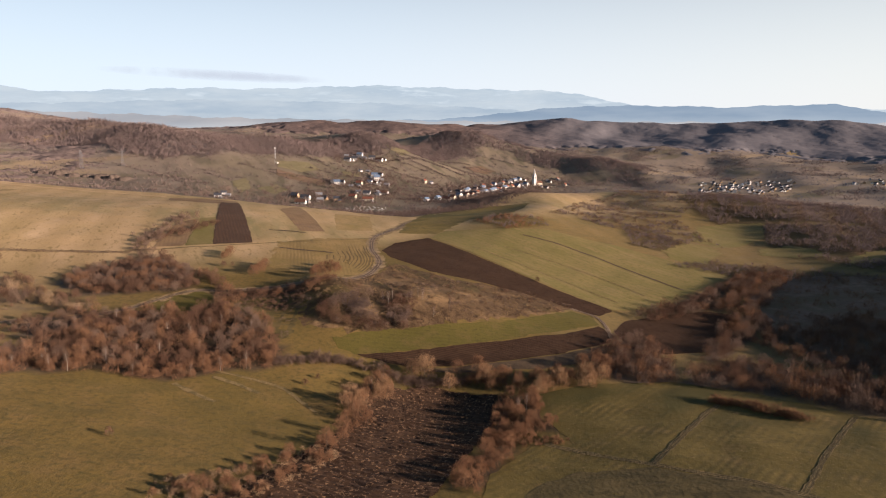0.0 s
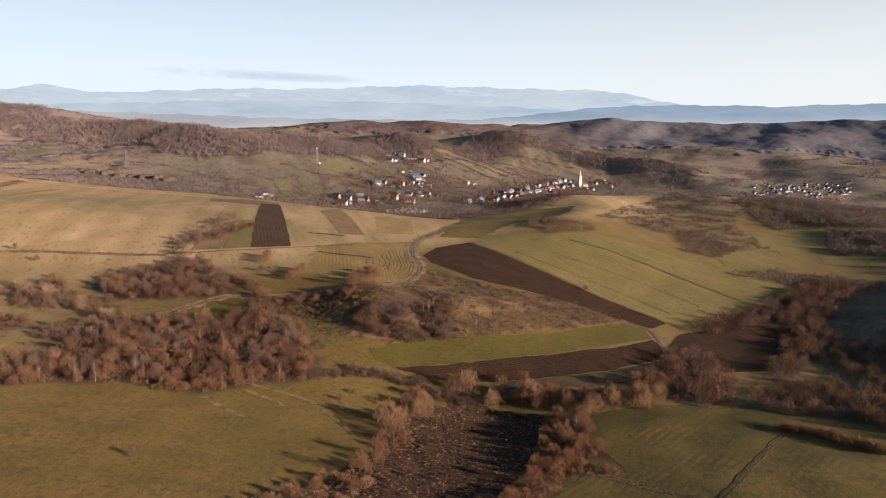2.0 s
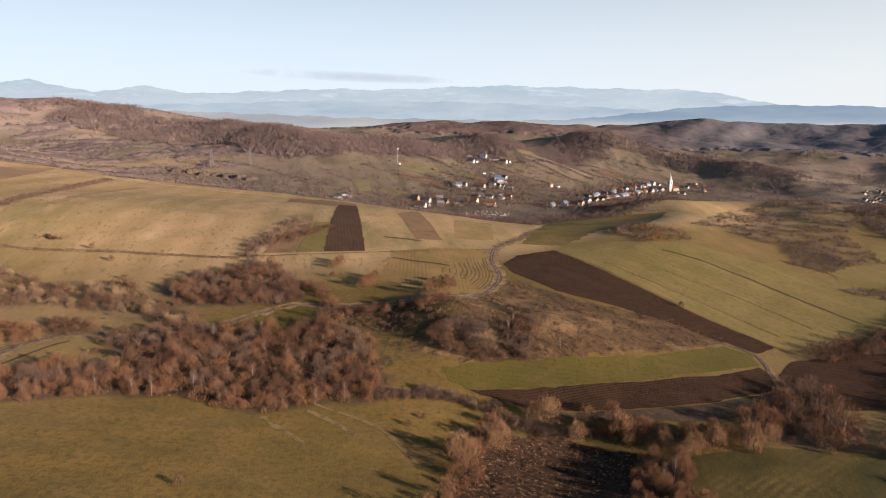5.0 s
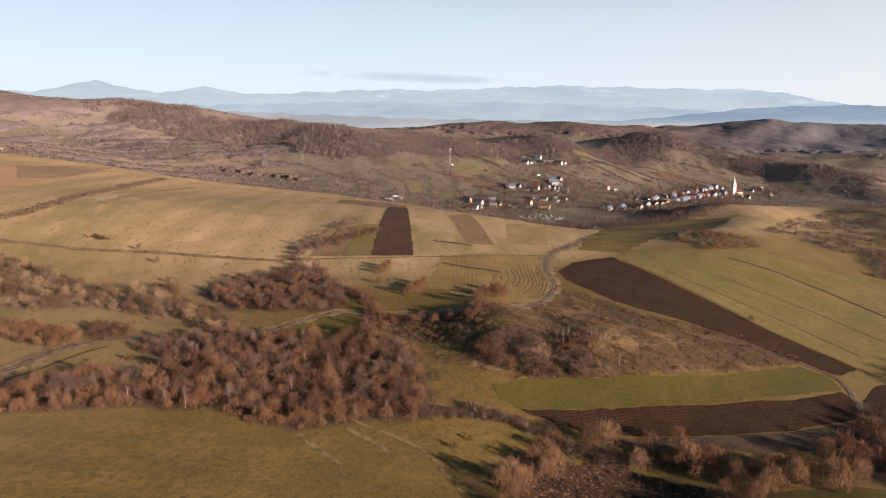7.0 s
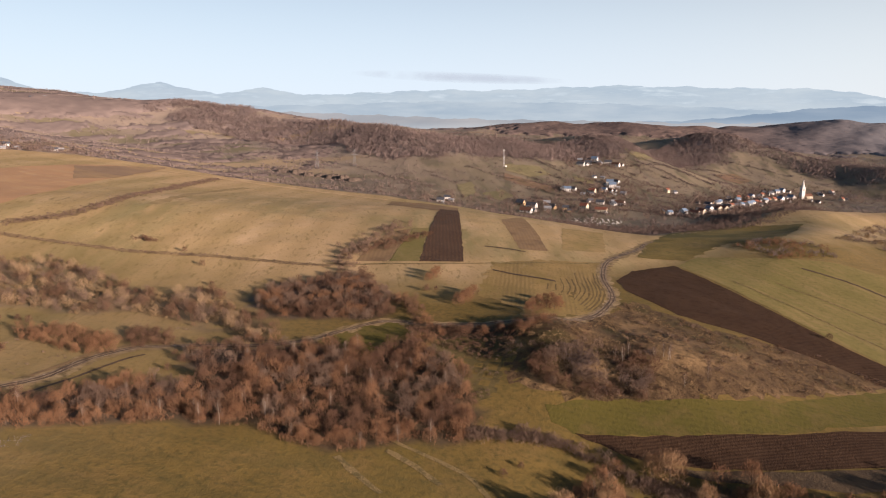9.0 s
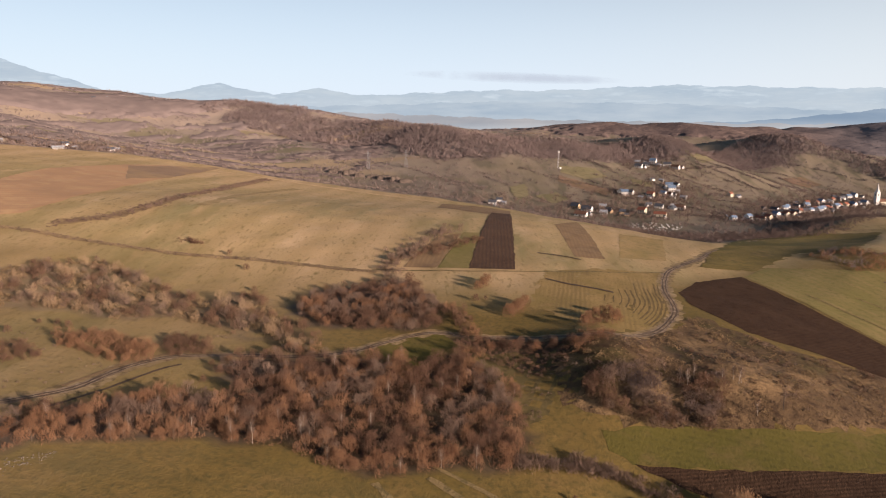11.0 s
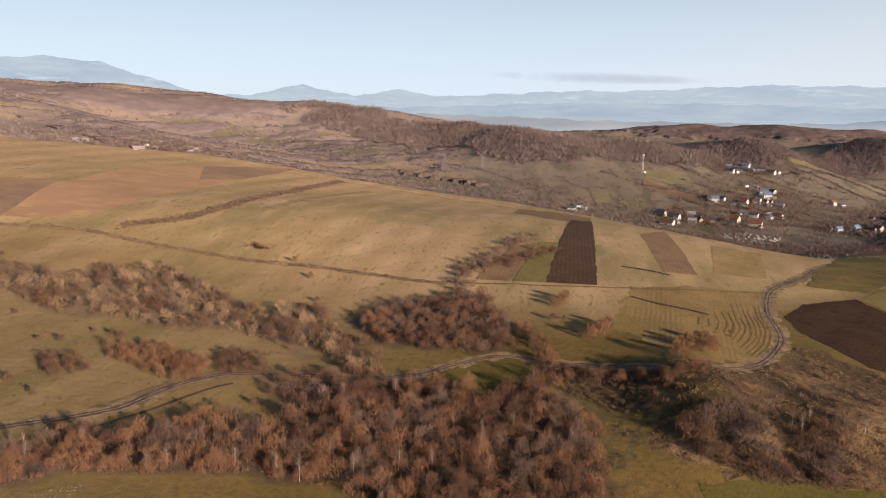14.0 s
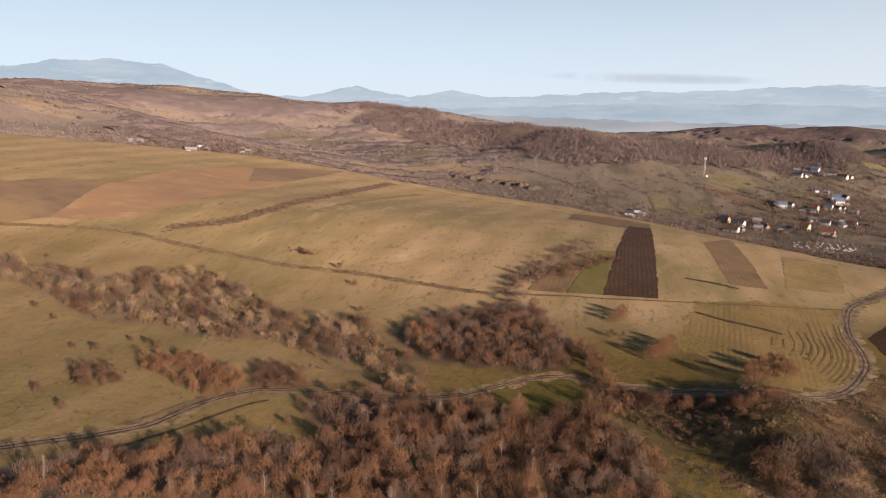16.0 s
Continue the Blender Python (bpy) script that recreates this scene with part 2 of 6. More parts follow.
M_ROAD = material("muddy_track", (0.240, 0.176, 0.116), [((0.135, 0.095, 0.062), 5, 0.42, 0.62), ((0.36, 0.285, 0.21), 2, 0.52, 0.75)], rough=0.9, bump=((0.8, 0.12),))
M_RIM = material("bleached_grass", (0.52, 0.37, 0.21), [((0.40, 0.28, 0.15), 6, 0.42, 0.65)], bump=((0.8, 0.1),))
M_RUT = material("wet_rut", (0.090, 0.060, 0.038), [((0.058, 0.039, 0.026), 4, 0.45, 0.65)], rough=0.8, spec=0.2, bump=((0.6, 0.08),))
M_VERGE = material("road_verge", (0.250, 0.180, 0.092), [((0.13, 0.094, 0.046), 4, 0.46, 0.64), ((0.36, 0.265, 0.15), 7, 0.54, 0.70)], bump=((0.8, 0.2),))
M_TREAD = material("worn_field_track", (0.200, 0.145, 0.066), [((0.110, 0.086, 0.036), 3, 0.42, 0.62), ((0.20, 0.145, 0.07), 1.2, 0.5, 0.7)], bump=((0.8, 0.15),))


def bark(name, a, b, dark, metres=9.0):
    def extra(nt, col):
        info = nt.nodes.new("ShaderNodeObjectInfo")
        k = nt.nodes.new("ShaderNodeMath")
        k.operation, k.inputs[1].default_value = "MULTIPLY", 0.6
        nt.links.new(info.outputs["Random"], k.inputs[0])
        return ramp_mix(nt, k.outputs[0], col, b)
    return material(name, a, [(b, metres, 0.38, 0.62), (dark, metres * 0.45, 0.52, 0.72)], rough=0.95, spec=0.05, extra=extra)


M_TWIGS = bark("bare_twigs", (0.110, 0.063, 0.042), (0.145, 0.085, 0.056), (0.060, 0.037, 0.029))
M_TWIGS_WARM = bark("reddish_twigs", (0.182, 0.095, 0.053), (0.226, 0.126, 0.072), (0.090, 0.048, 0.032))
M_TWIGS_ORANGE = bark("orange_twigs", (0.280, 0.156, 0.086), (0.332, 0.215, 0.124), (0.195, 0.111, 0.068))
M_TWIGS_HILL = bark("mauve_twigs", (0.118, 0.084, 0.072), (0.150, 0.108, 0.090), (0.078, 0.057, 0.051), 14.0)
M_TWIGS_PALE = bark("pale_willow_twigs", (0.265, 0.178, 0.106), (0.330, 0.230, 0.142), (0.170, 0.112, 0.072))
M_TWIGS_GREY = bark("grey_twigs", (0.146, 0.098, 0.074), (0.188, 0.130, 0.097), (0.084, 0.059, 0.047))
# far twigs are paler and mauver than near ones, haze in the colour
M_TWIGS_FAR = bark("hazed_far_twigs", (0.168, 0.128, 0.120), (0.202, 0.155, 0.142), (0.120, 0.094, 0.092), 30.0)
def haze_tint(nt, col):
    """Haze put into the colour: greyer towards the east, paler towards the west."""
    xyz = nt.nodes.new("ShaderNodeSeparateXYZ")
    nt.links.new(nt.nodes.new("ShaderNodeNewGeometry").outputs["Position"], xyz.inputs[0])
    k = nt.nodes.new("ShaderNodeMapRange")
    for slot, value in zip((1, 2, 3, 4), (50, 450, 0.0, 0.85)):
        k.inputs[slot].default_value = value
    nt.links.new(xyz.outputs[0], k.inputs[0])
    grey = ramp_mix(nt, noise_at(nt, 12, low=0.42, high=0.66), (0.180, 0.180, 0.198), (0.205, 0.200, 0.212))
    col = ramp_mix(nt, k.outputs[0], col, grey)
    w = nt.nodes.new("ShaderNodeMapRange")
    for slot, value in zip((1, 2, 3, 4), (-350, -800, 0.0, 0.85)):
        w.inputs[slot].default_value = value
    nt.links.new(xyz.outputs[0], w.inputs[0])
    # pale mauve for haze over the western slopes, not another tree
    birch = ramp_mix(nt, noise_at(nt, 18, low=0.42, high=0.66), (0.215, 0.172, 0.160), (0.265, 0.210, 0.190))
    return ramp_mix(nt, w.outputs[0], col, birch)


# both far cover colours are lifted towards mauve to stand for haze
M_WOOD_FAR = material("hazed_far_crowns", (0.152, 0.114, 0.104), [((0.192, 0.142, 0.124), 60, 0.40, 0.60), ((0.120, 0.092, 0.088), 9, 0.46, 0.62), ((0.220, 0.164, 0.140), 6, 0.56, 0.68)], rough=1.0, spec=0.0, extra=haze_tint)
M_SCRUB_FAR = material("hazed_far_scrub", (0.150, 0.115, 0.104), [((0.196, 0.150, 0.130), 26, 0.42, 0.60), ((0.110, 0.085, 0.080), 6, 0.46, 0.60)], rough=1.0, spec=0.0, extra=haze_tint)
M_TRUNK = material("dark_bark", (0.095, 0.068, 0.05), [((0.15, 0.115, 0.085), 0.5, 0.45, 0.65)], bump=((0.15, 0.05),))
M_BIRCH = material("pale_bark", (0.33, 0.285, 0.24), [((0.18, 0.15, 0.12), 0.5, 0.52, 0.7)], bump=((0.15, 0.03),))
M_RUBBLE = material("pale_rubble", (0.20, 0.165, 0.13), [((0.12, 0.095, 0.075), 0.6, 0.45, 0.65)], bump=((0.2, 0.05),))
M_REEDS = material("dry_reeds", (0.255, 0.176, 0.096), [((0.150, 0.100, 0.054), 5, 0.42, 0.62)], spec=0.05)

# ---- plan of the land: heights of the control net, 600, 200 and 85 m apart ----
LAND_WIDE = [
    [41, 163, 195, 183, 182, 197, 187, 103, 29, 37],
    [39, 138, 179, 191, 188, 166, 133, 69, 29, 35],
    [34, 97, 149, 184, 177, 129, 67, 24, 19, 34],
    [41, 53, 76, 88, 91, 78, 38, 13, 15, 33],
    [52, 16, -1, 4, 9, 37, 54, 43, 30, 33],
    [52, 8, -18, -21, -24, 19, 77, 72, 44, 29],
    [51, 11, -12, -19, -9, 39, 85, 69, 37, 27],
    [52, 29, 18, 16, 24, 53, 75, 55, 31, 33],
    [58, 69, 76, 77, 74, 73, 66, 46, 34, 45],
]
LAND_MID = [
    [1, 5, 10, 16, 13, 5, 2, 0, -0],
    [3, 9, 10, 0, -11, -18, -11, -1, 3],
    [4, 11, 12, -3, -25, -20, -1, 5, 6],
    [3, 1, -0, -6, -33, -7, 20, 14, 8],
    [5, -0, -0, 7, -25, -8, 11, 8, 12],
    [-1, -10, -3, 10, 0, -8, -12, -16, 7],
    [4, 1, -13, -4, 16, 17, -19, -37, -11],
    [4, 1, -3, -1, 11, 18, -6, -23, -12],
    [2, 2, 3, 6, 8, 7, -4, -13, -10],
    [-0, 2, 4, 5, 2, -1, -4, -6, -6],
]
LAND_NEAR = [
    [0.0, 2.0, 2.7, 2.3, 1.8, 2.9, 2.6, 0.6, -1.7],
    [0.1, -0.9, -2.8, -2.8, -1.6, 0.1, 0.7, 0.3, -0.9],
    [1.4, -0.5, -4.6, -5.5, 1.1, 1.7, 1.7, 2.5, 1.1],
    [5.0, 3.8, -2.1, -10.6, -1.3, 3.9, 7.2, 8.7, 3.0],
    [8.5, 5.0, -4.3, -2.4, 2.7, 4.7, 6.6, 7.9, 1.8],
    [8.1, 1.7, -12.8, -1.7, 8.6, 4.4, 0.2, 0.7, 1.7],
    [5.1, -0.1, -14.5, -4.3, 8.8, 2.6, 2.0, 5.9, 7.4],
    [4.7, 6.5, -0.4, -6.1, -4.9, -2.9, 6.6, 12.5, 10.0],
    [3.7, 4.8, 1.6, -4.4, -6.1, -4.3, -1.0, -1.9, -1.8],
    [1.8, 1.9, 1.0, -0.7, -1.7, -3.7, -7.2, -14.0, -13.0],
    [-0.4, -0.1, 0.7, 1.8, 2.2, 0.9, -2.2, -7.0, -11.1],
]

# hills: x, y, height, half length, half width, direction
HILLS = [(-800, 1235, 26, 170, 90, 30), (-520, 1215, 20, 150, 75, -5), (-340, 1310, 17, 140, 75, -40), (-160, 1450, 38, 140, 90, -50), (40, 1690, 46, 170, 85, -25),
         (310, 2380, 36, 260, 140, -10), (700, 2300, 22, 320, 140, -18), (1100, 2050, 44, 300, 140, -40), (-1077, 634, 12, 250, 150, 60), (534, 363, 64, 375, 147, 66), (-250, 2150, 52, 450, 190, 5)] + [
         (95, 750, 9, 120, 42, 68), (330, 1545, 26, 170, 55, -38), (-15, 392, 8, 42, 27, 15), (85, 655, 2, 95, 55, 60), (-5, 298, -5, 34, 28, 0),
         (150, 890, 13, 120, 60, 0), (290, 930, 10, 130, 70, -10), (-1100, 1150, 8, 200, 150, 45), (-64, 386, 8, 20, 34, 15)] + [
         (-925, 855, -44, 230, 120, 35), (-1330, 900, 9, 330, 170, 60), (-410, 1125, 14, 110, 60, -20), (-600, 1135, -14, 90, 50, 10),
         (395, 780, 7, 170, 55, 80), (245, 715, 6, 75, 110, 0), (-30, 1320, 12, 120, 70, 10), (830, 1960, 24, 120, 90, 20), (600, 1800, 14, 160, 60, -30), (-680, 690, 8, 100, 70, 20), (205, 885, -18, 70, 60, 0), (75, 760, -9, 90, 60, 70), (-380, 480, 6, 110, 70, 60), (-330, 880, 8, 120, 70, 0)]


def spline(u):
    u = np.abs(u)
    return np.where(u < 1, 2 / 3 - u * u + u ** 3 / 2, np.where(u < 2, (2 - u) ** 3 / 6, 0))


def net(table, x0, y0, step, x, y):
    t = np.array(table, float)
    bx = spline((x[:, None] - (x0 + step * np.arange(t.shape[0]))) / step)
    by = spline((y[:, None] - (y0 + step * np.arange(t.shape[1]))) / step)
    return np.einsum("ni,ij,nj->n", bx, t, by)


def ripple(x, y, metres, seed):
    """Smooth random unevenness, about -1 to 1."""
    r = np.random.RandomState(seed)
    z = 0
    for k in range(7):
        a, s, p = r.uniform(0, math.tau), r.uniform(0.6, 1.7), r.uniform(0, math.tau)
        z = z + np.sin((x * math.cos(a) + y * math.sin(a)) * math.tau / (metres * s) + p + 0.8 * np.sin((y * math.cos(a) - x * math.sin(a)) / (metres * 0.6 * s) + p * 2))
    return z / 3.2


BANK = [(-800, 1150), (-690, 1150), (-590, 1185), (-500, 1150), (-430, 1105), (-340, 1165), (-250, 1260), (-150, 1390), (-40, 1540), (60, 1690), (170, 1640), (285, 1580), (385, 1490)]


def from_line(line, x, y):
    """Metres from a line of points."""
    best = np.full(np.shape(x), 1e9)
    for (ax, ay), (bx, by) in zip(line, line[1:]):
        u = np.clip(((x - ax) * (bx - ax) + (y - ay) * (by - ay)) / ((bx - ax) ** 2 + (by - ay) ** 2), 0, 1)
        best = np.minimum(best, np.hypot(x - ax - u * (bx - ax), y - ay - u * (by - ay)))
    return best


EDGE = [(-900, 190), (-740, 370), (-690, 480), (-640, 572), (-600, 645), (-546, 725), (-446, 785), (-330, 800), (-226, 790), (-144, 738), (-72, 700), (-30, 690), (20, 760), (110, 940), (330, 1010), (700, 900)]


def beyond_edge(x, y):
    """Metres past the rim of the plateau, on the side of the village; 0 on the fields' side."""
    rim = np.interp(x, [p[0] for p in EDGE], [p[1] for p in EDGE])
    return np.where(y > rim, from_line(EDGE, x, y), 0.0)


def height(x, y):
    sh = np.shape(x)
    x, y = np.ravel(np.asarray(x, float)), np.ravel(np.asarray(y, float))
    z = net(LAND_WIDE, -2400, -1200, 600, np.clip(x, -2400, 2400), np.clip(y, -1200, 4200))
    z += net(LAND_MID, -1000, 0, 200, x, y) + net(LAND_NEAR, -500, 100, 85, x, y)
    for hx, hy, h, a, b, g in HILLS:
        c, s = math.cos(radians(g)), math.sin(radians(g))
        u, v = ((x - hx) * c + (y - hy) * s) / a, ((y - hy) * c - (x - hx) * s) / b
        z += h * np.exp(-u * u - v * v)
    e = beyond_edge(x, y)
    z -= 7.0 * np.clip(e / 45, 0, 1) * np.clip((320 - e) / 200, 0, 1)
    far = np.clip((np.hypot(x, y) - 800) / 700, 0, 1)
    rib = np.exp(-(from_line(BANK, x, y) / 95) ** 2)
    z += rib * (1.8 * ripple(x, y, 110, 6) + 0.8 * ripple(x, y, 46, 7))
    far_off = np.clip((np.hypot(x, y) - 1350) / 400, 0, 1)
    z += far_off * (4.0 * ripple(x, y, 330, 8) + 1.8 * ripple(x, y, 150, 9)) + 2.2 * np.clip((-560 - x) / 150, 0, 1) * np.clip(e / 80, 0, 1) * ripple(x, y, 120, 10)
    z += far * (2.4 * ripple(x, y, 210, 3) + 0.7 * ripple(x, y, 80, 4)) + (1 - far) * 0.25 * ripple(x, y, 34, 5)
    return z.reshape(sh)


def lift(x, y):
    return float(height(np.array([x]), np.array([y]))[0])


def inside(poly, x, y):
    x, y = np.asarray(x, float), np.asarray(y, float)
    hit = np.zeros(x.shape, bool)
    for (ax, ay), (bx, by) in zip(poly, poly[1:] + poly[:1]):
        cross = (ay > y) != (by > y)
        with np.errstate(divide="ignore", invalid="ignore"):
            hit ^= cross & (x < (bx - ax) * (y - ay) / (by - ay if by != ay else 1e-9) + ax)
    return hit


# outlines of fields, lanes and woods, in metres
PLOUGH_NEAR = [(-24,304), (-6,311), (24,303), (24,282), (16,258), (10,240), (3,218), (-6,190), (-72,174), (-60,192), (-52,215), (-42,243), (-34,266), (-32,290)]
PLOUGH_LOW = [(-42,328), (-7,343), (35,363), (69,384), (93,405), (99,395), (93,378), (64,355), (33,338), (4,329), (-23,324)]
STUBBLE = [(-17,322), (4,328), (33,337), (64,354), (94,376), (93,363), (80,347), (46,330), (4,323)]
GREEN_LOW = [(-55,339), (-42,349), (-10,363), (31,383), (80,427), (93,423), (93,407), (35,364), (-7,343), (-42,328), (-51,330)]
PLOUGH_TRI = [(-44,501), (-37,536), (-13,573), (20,533), (66,481), (110,442), (98,427), (88,430), (64,442), (25,452), (-9,458), (-37,483)]
GREEN_HILL = [(-11,574), (20,539), (66,484), (110,443), (130,453), (181,504), (232,560), (220,578), (159,620), (96,636), (59,624), (3,609)]
DITCH = [(70,609), (104,593), (144,555), (180,512)]
PLOUGH_EAST = [(101,400), (113,424), (146,447), (178,463), (197,456), (172,412), (147,376), (122,366), (104,371)]
STRIP_DARK = [(-218,690), (-209,717), (-133,487), (-157,474)]
STRIP_TOP = [(-296,763), (-270,779), (-226,770), (-201,691), (-216,672), (-270,689)]
STRIP_GREEN = [(-193,559), (-184,566), (-157,474), (-173,466)]
STRIP_BROWN = [(-202,529), (-193,554), (-174,466), (-191,458)]
STRIP_PALE = [(-155,665), (-150,727), (-118,630), (-94,554), (-111,544)]
STRIP_EAST = [(-104,674), (-71,679), (-59,586), (-87,567)]
MOWN = [(-117,496), (-96,520), (-55,546), (-52,493), (-46,458), (-49,437), (-60,415), (-75,403), (-92,427), (-108,432)]
BARE_RED = [(-438,353), (-483,407), (-528,496), (-547,614), (-539,710), (-487,598), (-437,475), (-416,395), (-430,362)]
BARE_DARK = [(-458,283), (-507,329), (-522,388), (-506,434), (-467,390), (-438,353), (-441,328)]
BARE_GREY = [(-538,593), (-541,711), (-537,716), (-477,581), (-478,532)]
KNOLL = [(-84,378), (-70,390), (-47,419), (-34,464), (8,447), (62,449), (83,440), (77,425), (29,385), (-5,364), (-49,346), (-71,349)]
PASTURE = [(42,302), (71,315), (110,322), (146,305), (182,272), (189,239), (156,195), (11,193), (16,219), (33,246), (50,248), (41,276)]
LANE = [(-231,219), (-228,226), (-221,245), (-216,260), (-218,276), (-218,291), (-213,304), (-200,316), (-177,331), (-168,338), (-160,348), (-151,365), (-143,377), (-134,383), (-121,384), (-109,390), (-89,396), (-73,395), (-59,406), (-48,427), (-44,446), (-43,468), (-52,505), (-54,554), (-41,607), (-31,653), (-5,718), (31,832), (79,842)]
LANE_B = [(-211,247), (-209,263), (-209,290), (-206,299)]
LANE_C = [(-204,445), (-172,461), (-152,471), (-113,497), (-78,525), (-56,545)]
TRACK_TIP = [(81,433), (96,421), (97,387), (97,351)]
TRACK_A = [(38,248), (54,238), (73,227), (87,219), (99,213), (113,203), (124,195)]
TRACK_B = [(73,227), (89,249), (108,275), (124,295)]
TRACK_C = [(114,204), (140,238), (172,276)]
TRACK_D = [(-99,292), (-82,289), (-68,284), (-51,267)]
HEDGE_A = [(-457,295), (-440,327), (-403,369), (-361,385), (-308,405), (-276,421), (-241,433), (-200,443)]
HEDGE_B = [(-389,394), (-378,448), (-413,553), (-482,723)]
WOOD_BIG = [(-201,203), (-192,229), (-187,236), (-161,260), (-143,271), (-121,270), (-106,280), (-92,297), (-78,302), (-75,320), (-87,344), (-105,363), (-121,368), (-133,353), (-155,342), (-171,326), (-172,309), (-178,288), (-198,269), (-208,243), (-219,216)]
WOOD_UPPER = [(-399,298), (-385,311), (-375,316), (-350,324), (-345,341), (-338,351), (-325,371), (-301,370), (-273,363), (-255,360), (-238,381), (-225,379), (-209,364), (-193,362), (-175,348), (-178,328), (-208,349), (-203,334), (-221,338), (-246,337), (-262,319), (-282,315), (-300,300), (-324,298), (-361,298), (-374,286)]
WOOD_MID = [(-199,314), (-181,336), (-159,338), (-140,336), (-133,325), (-152,308), (-171,299), (-190,299)]
WOOD_DENSE = [(-212,378), (-212,402), (-195,418), (-176,439), (-147,409), (-138,388), (-150,376), (-161,373), (-178,364), (-195,365)]
ROW_1 = [(-262,289), (-255,302), (-228,308), (-216,298), (-222,285), (-234,284), (-252,284)]
ROW_2 = [(-230,314), (-228,322), (-215,325), (-205,315), (-215,301)]
ROW_3 = [(-268,268), (-262,279), (-244,272), (-250,259)]
THICKET = [(-67,360), (-54,374), (-30,387), (-15,382), (-20,358), (-38,350), (-61,351)]
SCRUB_N = [(-126,378), (-116,385), (-81,394), (-73,373), (-85,363), (-109,367)]
WOOD_GULLY = [(109,318), (140,349), (166,363), (182,339), (215,324), (236,304), (206,262), (184,276), (158,302), (136,311)]
WOOD_GULLY2 = [(102,389), (117,393), (118,337), (110,317), (87,316), (76,327), (79,355)]
HEDGE_WOOD = [(125,436), (177,491), (226,542), (260,581), (259,547), (196,469), (175,462), (129,423)]
WOOD_EAST = [(187,455), (194,443), (186,407), (150,361), (137,358), (164,405)]
WOOD_HILL = [(299,896), (489,1180), (528,1067), (589,932), (608,821), (398,529), (360,562), (337,621), (312,641), (332,723), (308,804)]
WOOD_HILL2 = [(185,722), (220,742), (226,669), (207,625), (173,635)]
WOOD_HILL3 = [(188,579), (232,611), (278,599), (321,580), (351,545), (335,518), (281,559), (238,562)]
BORDER_R = [(24,301), (45,301), (49,263), (30,258), (21,225), (10,201), (3,209), (14,246)]
BORDER_L = [(-41,295), (-28,317), (-22,309), (-29,284), (-29,256), (-38,230), (-47,222), (-39,247)]
ROW_FRONT = [(-1,321), (21,330), (48,327), (80,347), (91,333), (56,308), (25,306)]
HILLTOP = [(25,660), (49,690), (96,676), (98,651), (58,619)]
BORDER_L2 = [(-38,243), (-55,224), (-68,203), (-83,189), (-80,174), (-56,181), (-45,203), (-36,224)]
SCRUB_HILL = [(109,722), (177,883), (228,936), (400,1283), (303,895), (301,852), (269,802), (267,756), (267,707), (270,658), (263,691), (199,636), (184,661), (185,697), (159,706), (142,730)]
HEDGEROW = [(-188,432), (-201,466), (-202,491), (-202,516), (-205,553), (-205,571)]
GREEN_EAST = [(869,1877), (996,1871), (994,1715), (944,1670), (853,1751)]
TRACK_E = [(-110,273), (-100,267), (-90,262)]
TRACK_F = [(-98,285), (-86,281), (-76,276)]
DRILL_A = [(23,556), (56,525), (89,494), (118,463)]
DRILL_B = [(50,568), (89,543), (126,511), (144,487)]
SLOPE = [(-326,271), (-291,286), (-254,304), (-208,335), (-198,311), (-222,285), (-224,260), (-236,227)]
FENCE = [(39,825), (62,829), (97,834), (109,826)]
RIM_PATH = [(-524,685), (-491,728), (-450,752), (-408,764), (-354,773), (-304,771)]
FIELD_FAR = [(45,1462), (81,1505), (109,1475), (87,1426), (63,1428)]
PLOTS = []
VILLAGE_GROUND = [(440,1200), (520,1190), (660,1260), (900,1290), (900,1420), (690,1440), (500,1430), (440,1300)]
FAR_HEDGE_A = [(-120,1382), (21,1490), (161,1438)]
FAR_HEDGE_B = [(-32,1566), (84,1567), (180,1528)]
FAR_HEDGE_C = [(-125,1064), (-51,1082), (22,1104)]
FAR_HEDGE_D = [(-236,1034), (-190,1037), (-147,1004)]
FAR_HEDGE_E = [(-64,1043), (-27,995), (5,886)]
FAR_HEDGE_F = [(-105,1273), (-35,1315), (35,1282)]
FAR_HEDGE_G = [(-452,986), (-376,947), (-305,916)]
FAR_HEDGE_H = [(-299,1054), (-248,1036), (-210,1029)]
EAST_BELTS = [[(276,1555), (337,1500), (396,1458), (476,1424)], [(460,1524), (489,1485), (483,1411)], [(311,1614), (328,1542), (330,1470)], [(502,1471), (660,1575), (731,1471), (798,1408)], [(643,1694), (743,1682), (851,1805)], [(190,1240), (300,1310), (420,1290)]]
DARK_STRIP_A = [(-113,479), (-101,477), (-87,477), (-75,476)]
DARK_STRIP_B = [(-134,537), (-121,539), (-106,538)]
SHADE_FLOOR = [(226,513), (275,565), (311,564), (355,548), (307,447), (231,332), (204,352), (199,402), (202,445)]
SHADE_WOOD = [(191,404), (214,433), (245,445), (280,445), (287,416), (220,315), (200,325), (192,345), (185,372)]
PLOT_SCRUB = [(18,256), (29,265), (40,255), (51,251), (42,247), (29,245), (19,243)]
FRONT_TREES = [(-35,279), (-26,297), (-28,293), (-15,319), (-9,319), (3,311), (20,315), (35,309), (44,305), (46,307), (54,311), (68,312), (67,314), (76,321), (-39,278)]
SHADE_FIELD = [(-38,582), (-30,663), (0,789), (55,819), (102,825), (62,681), (25,671), (-4,595)]
